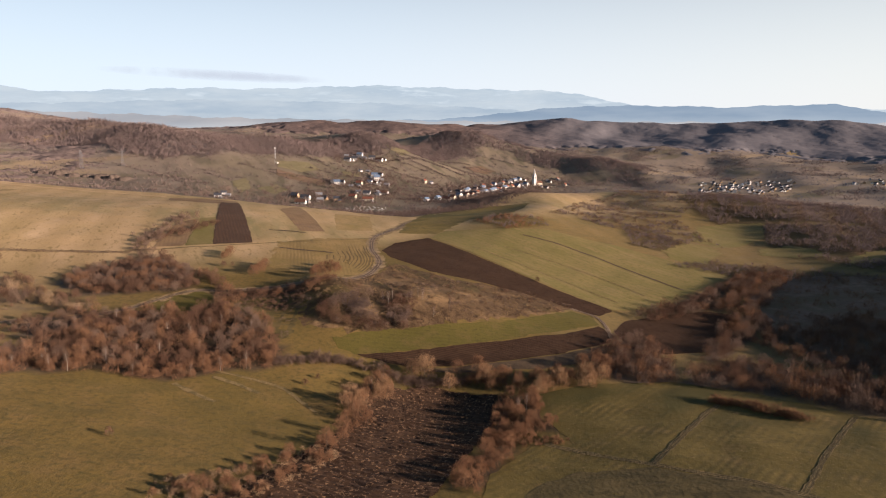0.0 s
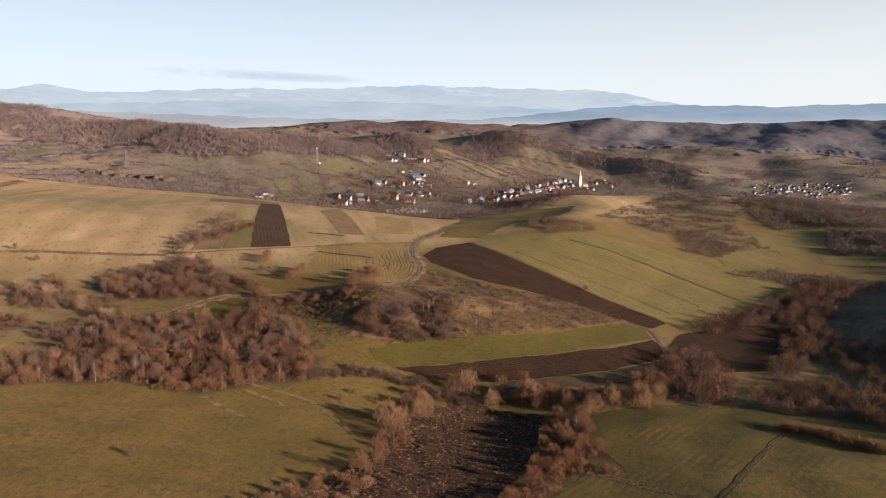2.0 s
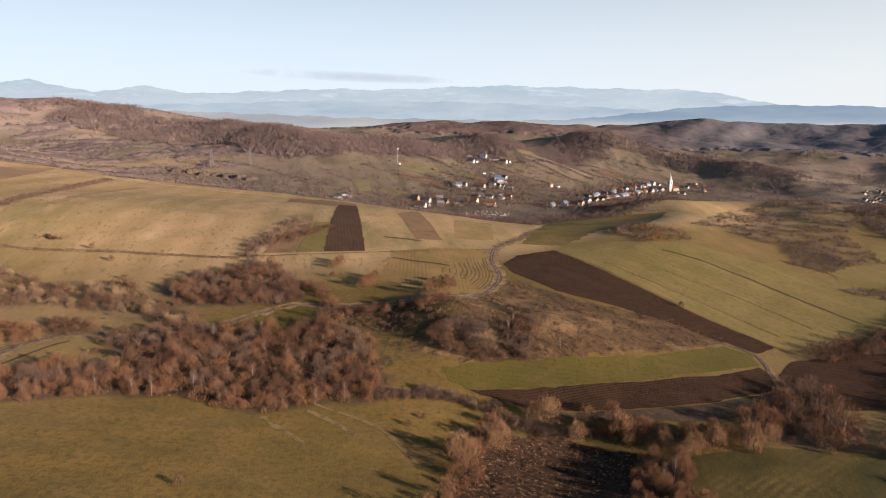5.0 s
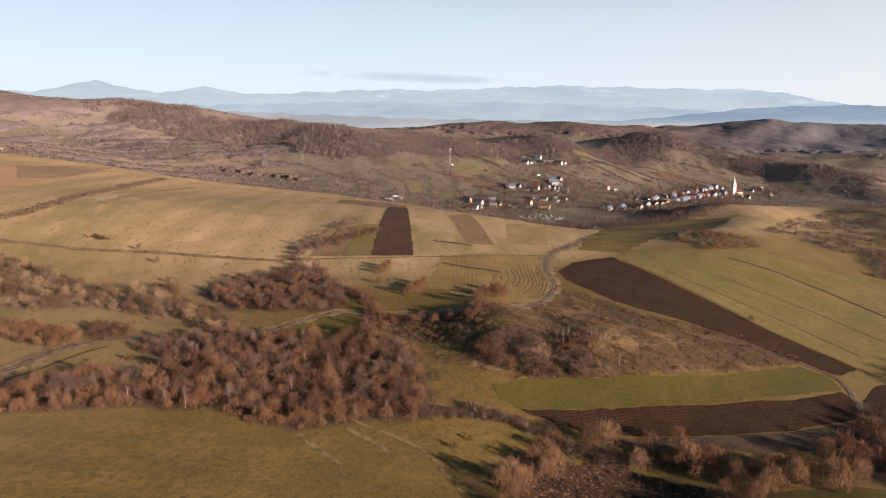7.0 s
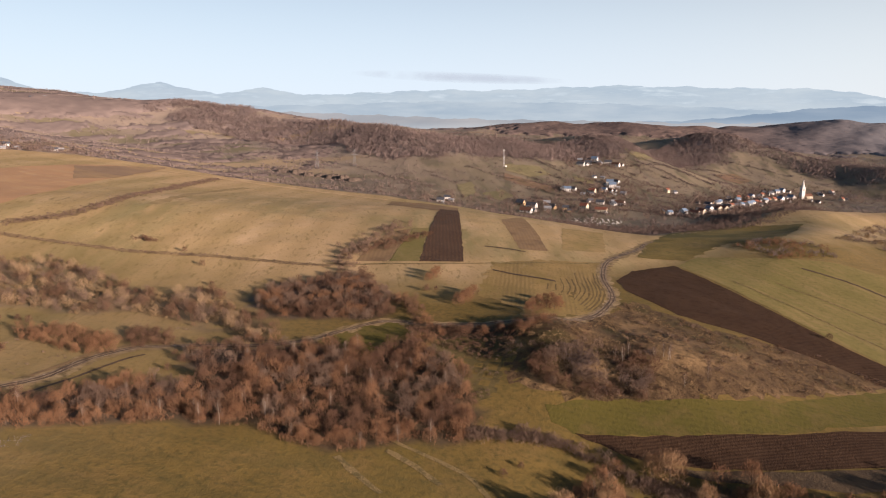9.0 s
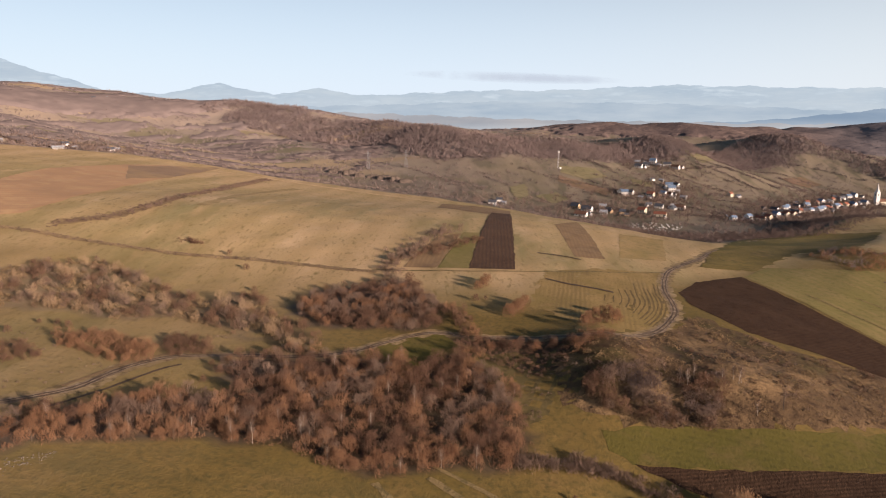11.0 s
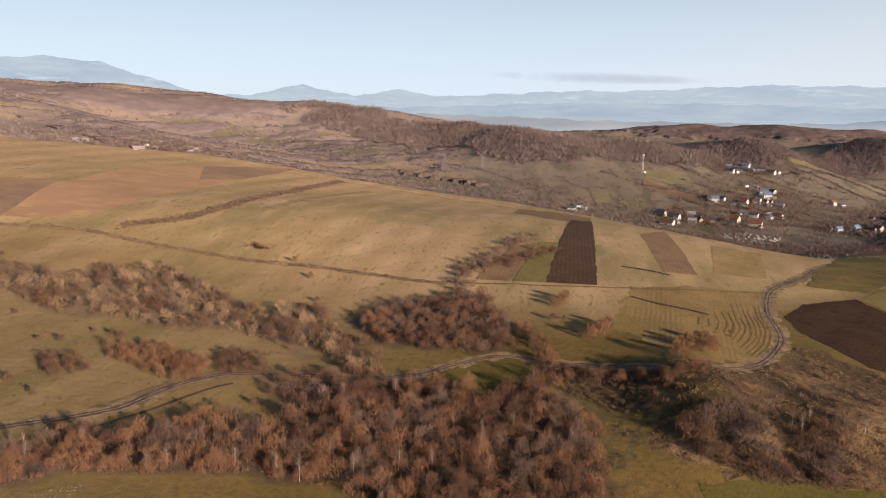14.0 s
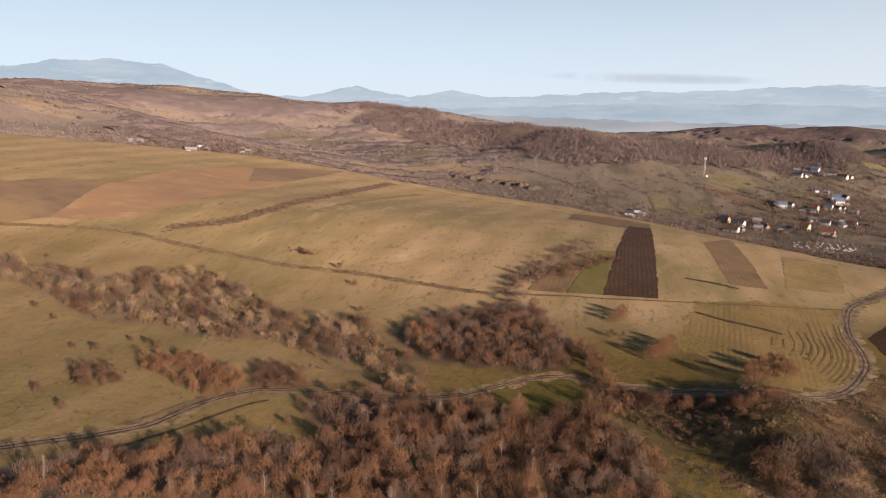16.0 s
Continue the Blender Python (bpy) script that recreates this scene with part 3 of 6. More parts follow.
CLUMPS = [(-113,419), (-112,422), (-112,427), (-114,415), (-111,431), (-114,426), (-79,418), (-78,425), (-76,430), (-74,437), (-71,437), (-67,435), (-65,431), (-71,424), (-73,417), (-76,411), (-67,424), (-140,443), (-139,448), (-139,453)]
BANK_A = [(-148,414), (-135,413), (-123,396), (-113,376), (-110,364), (-112,346), (-121,344), (-119,360), (-124,374), (-127,387), (-141,399)]
BANK_B = [(-115,383), (-103,388), (-89,391), (-73,389), (-61,398), (-60,391), (-72,383), (-87,384), (-102,379), (-112,376)]
SINGLES = [(-279,297), (-255,271), (-258,264), (-255,250), (-240,249), (-314,287), (-330,288), (-283,277), (-277,282), (-272,300), (-266,300), (-384,322), (-345,346), (-240,387), (-263,410), (-331,372), (-284,422), (-170,330), (-197,305), (-187,303), (-180,302), (-190,292)]
POCKET_A = [(200,630), (235,673), (254,667), (259,644), (228,598), (195,598)]
POCKET_B = [(283,775), (326,797), (361,788), (337,730), (291,681), (263,664), (247,689)]
POCKET_C = [(305,674), (341,681), (356,661), (348,629), (318,633), (297,644)]
POCKET_D = [(362,620), (412,646), (383,600), (354,597)]
LOWER = [(22,198), (34,214), (47,221), (72,225), (99,212), (124,194), (90,186), (40,186)]
SHADED_BANK = [(-114,372), (-100,379), (-83,383), (-76,361), (-74,340), (-80,333), (-90,341), (-102,351)]
RIM_STRAW = [(-713,636), (-690,652), (-660,680), (-648,736), (-629,791)]
SHADE_GRASS = [(-154,357), (-148,372), (-134,381), (-126,378), (-123,357), (-130,341), (-143,342)]


def hill_woods(x, y):
    """How closely wooded the far ridges are, 0 to 1."""
    w = np.where(x > 90, 0.62, 1.05) * np.exp(-(from_line(BANK, x, y) / 72) ** 4)
    for hx, hy, a, b, g in ((-250, 2150, 480, 230, 5), (310, 2220, 480, 360, -10), (760, 2080, 500, 330, -18), (1150, 1830, 460, 300, -40), (-1060, 930, 260, 70, 50), (-950, 1180, 170, 60, 20)):
        c, s = math.cos(radians(g)), math.sin(radians(g))
        u, v = ((x - hx) * c + (y - hy) * s) / a, ((y - hy) * c - (x - hx) * s) / b
        w = np.maximum(w, np.exp(-(u * u + v * v) ** 2))
    w = w + 0.20 * ripple(x, y, 130, 11) + 0.14 * ripple(x, y, 45, 12) - 0.05
    return np.clip(w * 1.6 - 0.35, 0, 1) * np.clip(beyond_edge(x, y) / 12, 0, 1)


def hill_scrub(x, y):
    """How scrubby the slopes past the plateau's rim are, 0 to 1."""
    e = beyond_edge(x, y)
    terraces = np.clip(np.sin((x * 0.45 + y * 0.89) * math.tau / 55 + 2.5 * ripple(x, y, 220, 14)) * 2.2 - 1.2, 0, 1)
    west = np.clip((-230 - x) / 120, 0, 1)
    k = 0.22 + 0.34 * ripple(x, y, 95, 13) + 0.20 * ripple(x, y, 30, 17) + 0.55 * terraces * (1 - 0.6 * west) + 0.34 * west + 0.6 * np.exp(-(e / 70) ** 2)
    k = k - 0.08 * np.clip((-820 - x) / 120, 0, 1) + 0.15 * ripple(x, y, 260, 18) * west
    return np.clip(k, 0, 1) * np.clip(e / 15, 0, 1)


def far_wooded(x, y):
    return np.maximum(hill_woods(x, y), 0.35 * hill_scrub(x, y))


# ---- ground: one sheet to the horizon ----
def mesh_from(name, verts, faces, mat, smooth=False):
    me = bpy.data.meshes.new(name)
    verts, faces = np.asarray(verts, np.float32), np.asarray(faces, np.int32)
    me.vertices.add(len(verts))
    me.vertices.foreach_set("co", verts.ravel())
    n = faces.shape[1]
    me.loops.add(faces.size)
    me.loops.foreach_set("vertex_index", faces.ravel())
    me.polygons.add(len(faces))
    me.polygons.foreach_set("loop_start", np.arange(0, faces.size, n, dtype=np.int32))
    me.materials.append(mat)
    me.update(calc_edges=True)
    me.polygons.foreach_set("use_smooth", np.full(len(faces), smooth))
    me.validate()
    return me


def grid_mesh(name, xs, ys, mat, z):
    gx, gy = np.meshgrid(xs, ys, indexing="ij")
    v = np.stack([gx, gy, z(gx, gy)], -1).reshape(-1, 3)
    i = np.arange(len(xs) * len(ys)).reshape(len(xs), len(ys))
    f = np.stack([i[:-1, :-1], i[1:, :-1], i[1:, 1:], i[:-1, 1:]], -1).reshape(-1, 4)
    return mesh_from(name, v, f, mat, True)


def lines_to(a, b, step, low, high):
    mid = list(np.arange(a, b + 0.1, step))
    s = step
    while mid[-1] < high:
        s *= 1.05
        mid.append(mid[-1] + s)
    s = step
    while mid[0] > low:
        s *= 1.05
        mid.insert(0, mid[0] - s)
    return np.array(mid)


gxs, gys = lines_to(-840, 460, 6, -4600, 4600), lines_to(150, 1422, 6, -4600, 4600)
GRID = height(*np.meshgrid(gxs, gys, indexing="ij"))


def on_ground(x, y):
    """Height of the ground sheet itself, or of the land where that is higher."""
    i, j = np.clip(np.searchsorted(gxs, x) - 1, 0, len(gxs) - 2), np.clip(np.searchsorted(gys, y) - 1, 0, len(gys) - 2)
    u, v = (x - gxs[i]) / (gxs[i + 1] - gxs[i]), (y - gys[j]) / (gys[j + 1] - gys[j])
    sheet = (GRID[i, j] * (1 - u) + GRID[i + 1, j] * u) * (1 - v) + (GRID[i, j + 1] * (1 - u) + GRID[i + 1, j + 1] * u) * v
    return np.maximum(sheet, height(x, y))


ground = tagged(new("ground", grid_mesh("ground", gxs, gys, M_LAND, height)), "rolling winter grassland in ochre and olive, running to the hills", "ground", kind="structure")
at = ground.data.attributes.new("wooded", "FLOAT", "POINT")
co = np.empty(len(ground.data.vertices) * 3, np.float32)
ground.data.vertices.foreach_get("co", co)
co = co.reshape(-1, 3)
cover = far_wooded(co[:, 0], co[:, 1])
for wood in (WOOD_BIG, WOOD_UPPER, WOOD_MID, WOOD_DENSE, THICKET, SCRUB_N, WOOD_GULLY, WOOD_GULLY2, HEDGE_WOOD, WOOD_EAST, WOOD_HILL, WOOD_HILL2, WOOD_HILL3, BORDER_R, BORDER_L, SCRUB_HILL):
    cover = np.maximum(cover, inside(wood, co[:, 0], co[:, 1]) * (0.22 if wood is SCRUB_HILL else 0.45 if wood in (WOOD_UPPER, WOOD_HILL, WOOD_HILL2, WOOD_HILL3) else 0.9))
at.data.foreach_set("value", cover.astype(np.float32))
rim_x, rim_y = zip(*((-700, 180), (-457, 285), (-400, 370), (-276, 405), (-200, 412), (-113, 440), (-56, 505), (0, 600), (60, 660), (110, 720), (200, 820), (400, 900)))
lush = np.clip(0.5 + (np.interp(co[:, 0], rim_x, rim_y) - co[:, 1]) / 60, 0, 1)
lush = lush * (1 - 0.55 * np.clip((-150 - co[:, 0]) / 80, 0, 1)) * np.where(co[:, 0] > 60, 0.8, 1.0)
# hill woods take the same floor with its painted shade
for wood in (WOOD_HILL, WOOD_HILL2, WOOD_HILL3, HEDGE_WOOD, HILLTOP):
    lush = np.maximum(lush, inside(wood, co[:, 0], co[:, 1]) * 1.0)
at = ground.data.attributes.new("upland", "FLOAT", "POINT")
at.data.foreach_set("value", np.clip(beyond_edge(co[:, 0], co[:, 1]) / 12, 0, 1).astype(np.float32))
# where the ground is paled for haze: the west, and less so the east
at = ground.data.attributes.new("hazy_heath", "FLOAT", "POINT")
at.data.foreach_set("value", np.maximum(np.clip((-300 - co[:, 0]) / 350, 0, 1), 0.6 * np.clip((co[:, 0] - 200) / 400, 0, 1)).astype(np.float32))
at = ground.data.attributes.new("lush", "FLOAT", "POINT")
at.data.foreach_set("value", lush.astype(np.float32))


# ---- fields: draped sheets with their own edges ----
def draped(name, outline, mat, label, category="field", up=0.12, step=6.0, ragged=1.0, seed=1, relief=None):
    rng = random.Random(seed)
    pts = []
    for (ax, ay), (bx, by) in zip(outline, outline[1:] + outline[:1]):
        n = max(1, int(math.hypot(bx - ax, by - ay) / 4))
        for k in range(n):
            u = k / n
            pts.append((ax + (bx - ax) * u + rng.uniform(-ragged, ragged) * 0.5, ay + (by - ay) * u + rng.uniform(-ragged, ragged) * 0.5))
    bm = bmesh.new()
    bm.faces.new([bm.verts.new((x, y, 0)) for x, y in pts])
    xs, ys = [p[0] for p in pts], [p[1] for p in pts]
    for axis, low, high, lines in ((0, min(xs), max(xs), gxs), (1, min(ys), max(ys), gys)):
        cuts = [v for v in lines if low < v < high]
        if step < 4.5:
            cuts = sorted(cuts + [a + (b - a) * k / round(5 / step) for a, b in zip(cuts, cuts[1:]) for k in range(1, round(5 / step))])
        for v in cuts:
            c, n = [0, 0, 0], [0, 0, 0]
            c[axis], n[axis] = v, 1
            bmesh.ops.bisect_plane(bm, geom=bm.verts[:] + bm.edges[:] + bm.faces[:], plane_co=c, plane_no=n)
    bmesh.ops.triangulate(bm, faces=bm.faces[:])
    q = np.array([v.co[:] for v in bm.verts])
    z = on_ground(q[:, 0], q[:, 1]) + up
    if relief:
        z = z + relief(q[:, 0], q[:, 1])
    for v, h in zip(bm.verts, z):
        v.co.z = h
    for f in bm.faces:
        if f.normal.z < 0:
            f.normal_flip()
        f.smooth = True
    me = bpy.data.meshes.new(name)
    bm.to_mesh(me)
    bm.free()
    me.materials.append(mat)
    return tagged(new(name, me), label, category, kind="structure")


def hummocks(x, y):
    return np.maximum(-0.04, 0.045 * ripple(x, y, 11, 41) + 0.025 * ripple(x, y, 4, 42))


draped("pasture", PASTURE, M_PASTURE, "green grazed pasture on a low rise", "pasture", 0.06, 2.0, relief=hummocks)
draped("wheat_field", GREEN_LOW, M_CROP, "bright green strip of young winter wheat", up=0.06, step=4.0, ragged=2)
draped("ploughed_field", PLOUGH_LOW, M_PLOUGH, "dark brown ploughed strip beside the green wheat", up=0.16)
draped("stubble_field", STUBBLE, M_STUBBLE, "greyish stubble strip below the ploughed soil", up=0.18)
draped("sown_field", GREEN_HILL, M_HILL_CROP, "green sown hillside with faint drill lines", up=0.14, step=9)
# dark green crop sheet, put here to deepen the shade of the flank
draped("crop_field", SHADE_FIELD, M_PASTURE, "green field, darkened to carry the shade of the hill's flank", up=0.16, step=8, ragged=4)
draped("meadow", SHADE_FLOOR, M_FALLOW, "dull brown rough meadow on the shaded valley floor", "meadow", 0.12, 9, ragged=8)
draped("ploughed_field", PLOUGH_TRI, M_PLOUGH, "dark brown ploughed wedge under the green hillside", up=0.10, step=8)
draped("ploughed_field", PLOUGH_EAST, M_PLOUGH, "dark ploughed field beside the hedge", up=0.16)
draped("meadow", KNOLL, M_DRY, "knoll of dead straw-coloured grass and bracken", "meadow", 0.05, 3.0, ragged=6)
draped("meadow", POCKET_A, M_HILL_CROP, "small green meadow between the scrub", "meadow", 0.15, 8.0, ragged=5)
draped("meadow", POCKET_C, M_HILL_CROP, "small green clearing in the hill wood", "meadow", 0.15, 8.0, ragged=5)
draped("meadow", POCKET_D, M_HILL_CROP, "green clearing beside the hill wood", "meadow", 0.15, 8.0, ragged=5)
draped("meadow", LOWER, M_LOWER, "dull tussocky field below the pasture track", "meadow", 0.13, 4.0, ragged=2)
# weedy bank whose dark tone includes the shade of knoll and trees
draped("meadow", SHADED_BANK, M_LOWER, "rough bank strewn with dead weeds, shade put into its dark colour", "meadow", 0.04, 4.0, ragged=3)
draped("meadow", POCKET_B, M_HILL_CROP, "small green meadow under the hill wood", "meadow", 0.15, 8.0, ragged=5)
draped("ploughed_field", STRIP_DARK, M_PLOUGH_STRIP, "narrow dark ploughed strip on the plateau", up=0.22, step=10)
draped("ploughed_field", STRIP_TOP, M_PALE, "brown fallow headland above the strips", up=0.16, step=10)
draped("crop_field", STRIP_GREEN, M_HILL_CROP, "narrow light green strip beside the ploughed one", up=0.16, step=10)
draped("fallow_field", STRIP_BROWN, M_PALE, "brown fallow strip with dead weeds", up=0.16, step=10)
draped("fallow_field", STRIP_PALE, M_PALE, "pale brown harrowed strip on the plateau", up=0.08, step=10)
draped("meadow", STRIP_EAST, M_FAINT, "slightly greener strip at the plateau's edge", "meadow", 0.07, 10)
draped("meadow", MOWN, M_MOWN, "mown meadow with curving swath lines", "meadow", 0.04, 4.0, ragged=5)
# dark green sheet that paints the copse's shade onto the grass
draped("meadow", SHADE_GRASS, M_CROP, "dark green meadow patch, coloured for the copse's shade", "meadow", 0.05, 4.0, ragged=5)
draped("ploughed_field", FIELD_FAR, M_FALLOW, "dark brown ploughed field on the slope above the village", up=0.8, step=5, ragged=2)
draped("meadow", GREEN_EAST, M_FAINT, "light green meadow on the far valley side", "meadow", 0.8, 8, ragged=6)
for i, (plot, mat, label) in enumerate((([(-261, 1107), (-213, 1137), (-190, 1100), (-213, 1063), (-247, 1071)], M_PLOT, "pale olive plot below the mast"), ([(-159, 1115), (-131, 1122), (-128, 1084), (-152, 1077)], M_PLOT, "bright green garden plot in the village"),
                                       ([(-113, 1371), (-50, 1500), (-30, 1450), (-75, 1316)], M_PLOT, "yellow-green meadow above the village"), ([(-288, 958), (-274, 984), (-252, 932), (-254, 884)], M_PLOT, "green plot between thickets behind the plateau"),
                                       ([(-249, 1055), (-217, 1049), (-163, 1026), (-172, 997), (-241, 1023)], M_FALLOW, "long olive-brown plot on the village slope"), ([(-245, 931), (-228, 972), (-207, 942), (-217, 904)], M_PLOT, "small pale meadow below the village"))):
    draped("plot", plot, mat, label, up=0.4, ragged=4, seed=30 + i)
    PLOTS.append(plot)
draped("bare_field", BARE_RED, M_BARE, "reddish bare soil field on the upper slope", up=0.25, step=14, ragged=1.5)
draped("bare_field", BARE_DARK, M_BARE_DARK, "dull brown bare field on the upper slope", up=0.22, step=14, ragged=1.5)
draped("bare_field", BARE_GREY, M_BARE_DARK, "grey-brown bare field below the farms", up=0.35, step=6, ragged=1.5)


def clods(x, y):
    u = (x * 0.35 + y * 0.94) * math.tau / 3.4
    r = np.random.RandomState(8)
    return 0.35 + 0.36 * np.sin(u + 1.6 * ripple(x, y, 17, 21)) + 0.20 * ripple(x, y, 2.1, 22) + 0.13 * r.uniform(-1, 1, len(x))


draped("ploughed_field", PLOUGH_NEAR, M_CLODS, "roughly ploughed dark field of turned clods", up=0.12, step=1.0, ragged=2.5, relief=clods)


# ---- lanes and tracks ----
def curve_through(points, step=3.0):
    p = [Vector((*q, 0)) for q in points]
    p = [2 * p[0] - p[1]] + p + [2 * p[-1] - p[-2]]
    out = []
    for a, b, c, d in zip(p, p[1:], p[2:], p[3:]):
        n = max(2, int((c - b).length / step))
        for k in range(n):
            u = k / n
            out.append(0.5 * (2 * b + (c - a) * u + (2 * a - 5 * b + 4 * c - d) * u * u + (3 * b - 3 * c + d - a) * u ** 3))
    return out + [p[-2]]


def ribbon(line, left, right, up, wobble, seed, relief=None):
    rng = np.random.RandomState(seed)
    a = np.array([v[:2] for v in line])
    t = np.gradient(a, axis=0)
    t /= np.linalg.norm(t, axis=1)[:, None]
    n = np.stack([t[:, 1], -t[:, 0]], 1)
    cols = np.linspace(left, right, 4)
    v, f = [], []
    for i, (p, q) in enumerate(zip(a, n)):
        for k, c in enumerate(cols):
            v.append(p + q * (c + (rng.uniform(-wobble, wobble) if k in (0, 3) else 0)))
    v = np.array(v)
    for i in range(len(a) - 1):
        for k in range(3):
            f.append((i * 4 + k, (i + 1) * 4 + k, (i + 1) * 4 + k + 1, i * 4 + k + 1))
    z = on_ground(v[:, 0], v[:, 1]) + up
    if relief:
        z = z + relief(v[:, 0], v[:, 1])
    return np.column_stack([v, z]), f


def track(name, points, width, label, bed, rut=None, verge=None, seed=1, up=0.10, relief=None):
    line = curve_through(points)
    v, f = ribbon(line, -width / 2, width / 2, up, width * 0.16, seed, relief)
    road = tagged(new(name, mesh_from(name, v, [q[::-1] for q in f], bed, True)), label, "track", kind="structure")
    if rut:
        for s in (-1, 1):
            v, f = ribbon(line, s * width * 0.21 - 0.3, s * width * 0.21 + 0.3, up + 0.03, 0.28, seed + 5 + s, relief)
            o = new("wheel_rut", mesh_from("wheel_rut", v, [q[::-1] for q in f], rut, True))
            o.parent = road
    if verge:
        v, f = ribbon(line, -width * 1.1, width * 1.1, up - 0.06, width * 0.35, seed + 9)
        o = new("verge", mesh_from("verge", v, [q[::-1] for q in f], verge, True))
        o.parent = road
    return road


track("lane", LANE[:10], 3.8, "muddy farm lane with dark wet wheel ruts and pale sandy banks", M_ROAD, M_RUT, M_VERGE, 2)
track("lane", LANE[9:18], 2.9, "narrow muddy lane between the copses", M_ROAD, M_RUT, M_VERGE, 7)
track("lane", LANE[17:], 4.0, "pale rutted farm lane climbing to the plateau", M_ROAD, M_RUT, M_VERGE, 8)
track("lane", [(-219.5,259), (-221,276), (-221,291), (-216,306), (-203,318)], 1.4, "pale sandy bank along the lane", M_PALE, None, None, 9, 0.16)
track("lane", LANE_B, 1.1, "narrow dark muddy side track below the lane", M_RUT, None, None, 3)
track("lane", LANE_C, 1.8, "faint pale field path along the strips", M_TREAD, None, None, 4)
track("lane", RIM_PATH, 7.0, "pale grassy path along the plateau's rim", M_RIM, None, None, 6, 0.3)
track("lane", TRACK_TIP, 2.8, "muddy field track at the wheat strip's end", M_ROAD, M_RUT, None, 5, 0.2)
for i, (pts, wide) in enumerate(((TRACK_A, 3.0), (TRACK_B, 2.4), (TRACK_C, 2.3))):
    track("field_track", pts, wide, "worn double-rutted grass track across the pasture", M_TREAD, M_PRESSED, None, 10 + i, 0.16, hummocks)
for i, (pts, wide) in enumerate(((TRACK_D, 1.8), (TRACK_E, 2.6), (TRACK_F, 2.6))):
    track("field_track", pts, wide, "worn tan track across the meadow", M_TREAD, None, None, 13 + i, 0.08)
track("lane", RIM_STRAW, 9.0, "broad pale strip of bleached grass past the farms", M_RIM, None, None, 18, 0.3)
# two short dark strips laid flat on the meadow
for i, pts in enumerate((DARK_STRIP_A, DARK_STRIP_B)):
    track("ditch", pts, 2.0, "short dark strip across the meadow", M_RUT, None, None, 21 + i, 0.22)
for i, pts in enumerate((DRILL_A, DRILL_B)):
    track("ditch", pts, 1.1, "faint plough mark across the sown hillside", M_TREAD, None, None, 24 + i, 0.26)
# dark swath lines of the mown meadow, curving with the lane
lane_bend = [p for p in LANE if p[1] > 395 and p[1] < 580 and p[0] > -75]
for i, aside in enumerate((4.0, 6.0, 8.0, 10.0, 12.0, 14.5, 17.0, 19.5, 22.5, 26.0, 30.0, 34.5)):
    bend = curve_through(lane_bend, 6.0)
    a = np.array([v[:2] for v in bend])
    t = np.gradient(a, axis=0)
    t /= np.linalg.norm(t, axis=1)[:, None]
    a = a + np.stack([-t[:, 1], t[:, 0]], 1) * aside
    first = int(len(a) * (0.17 + 0.018 * i))
    last = int(len(a) * (0.74 - 0.012 * i + 0.05 * math.sin(i * 2.3)))
    track("field_track", [tuple(q) for q in a[first:last:3]], 0.80 + 0.25 * math.sin(i * 1.9), "dark swath line curving through the mown meadow", M_SWATH, None, None, 60 + i, 0.07)
track("field_track", [(-426,696), (-399,593), (-373,523), (-361,487)], 7.0, "broad faint strip of darker grass on the plateau", M_STREAK, None, None, 22, 0.12)
track("ditch", DITCH, 1.9, "thin dark drainage ditch across the sown hillside", M_RUT, None, None, 20, 0.28)


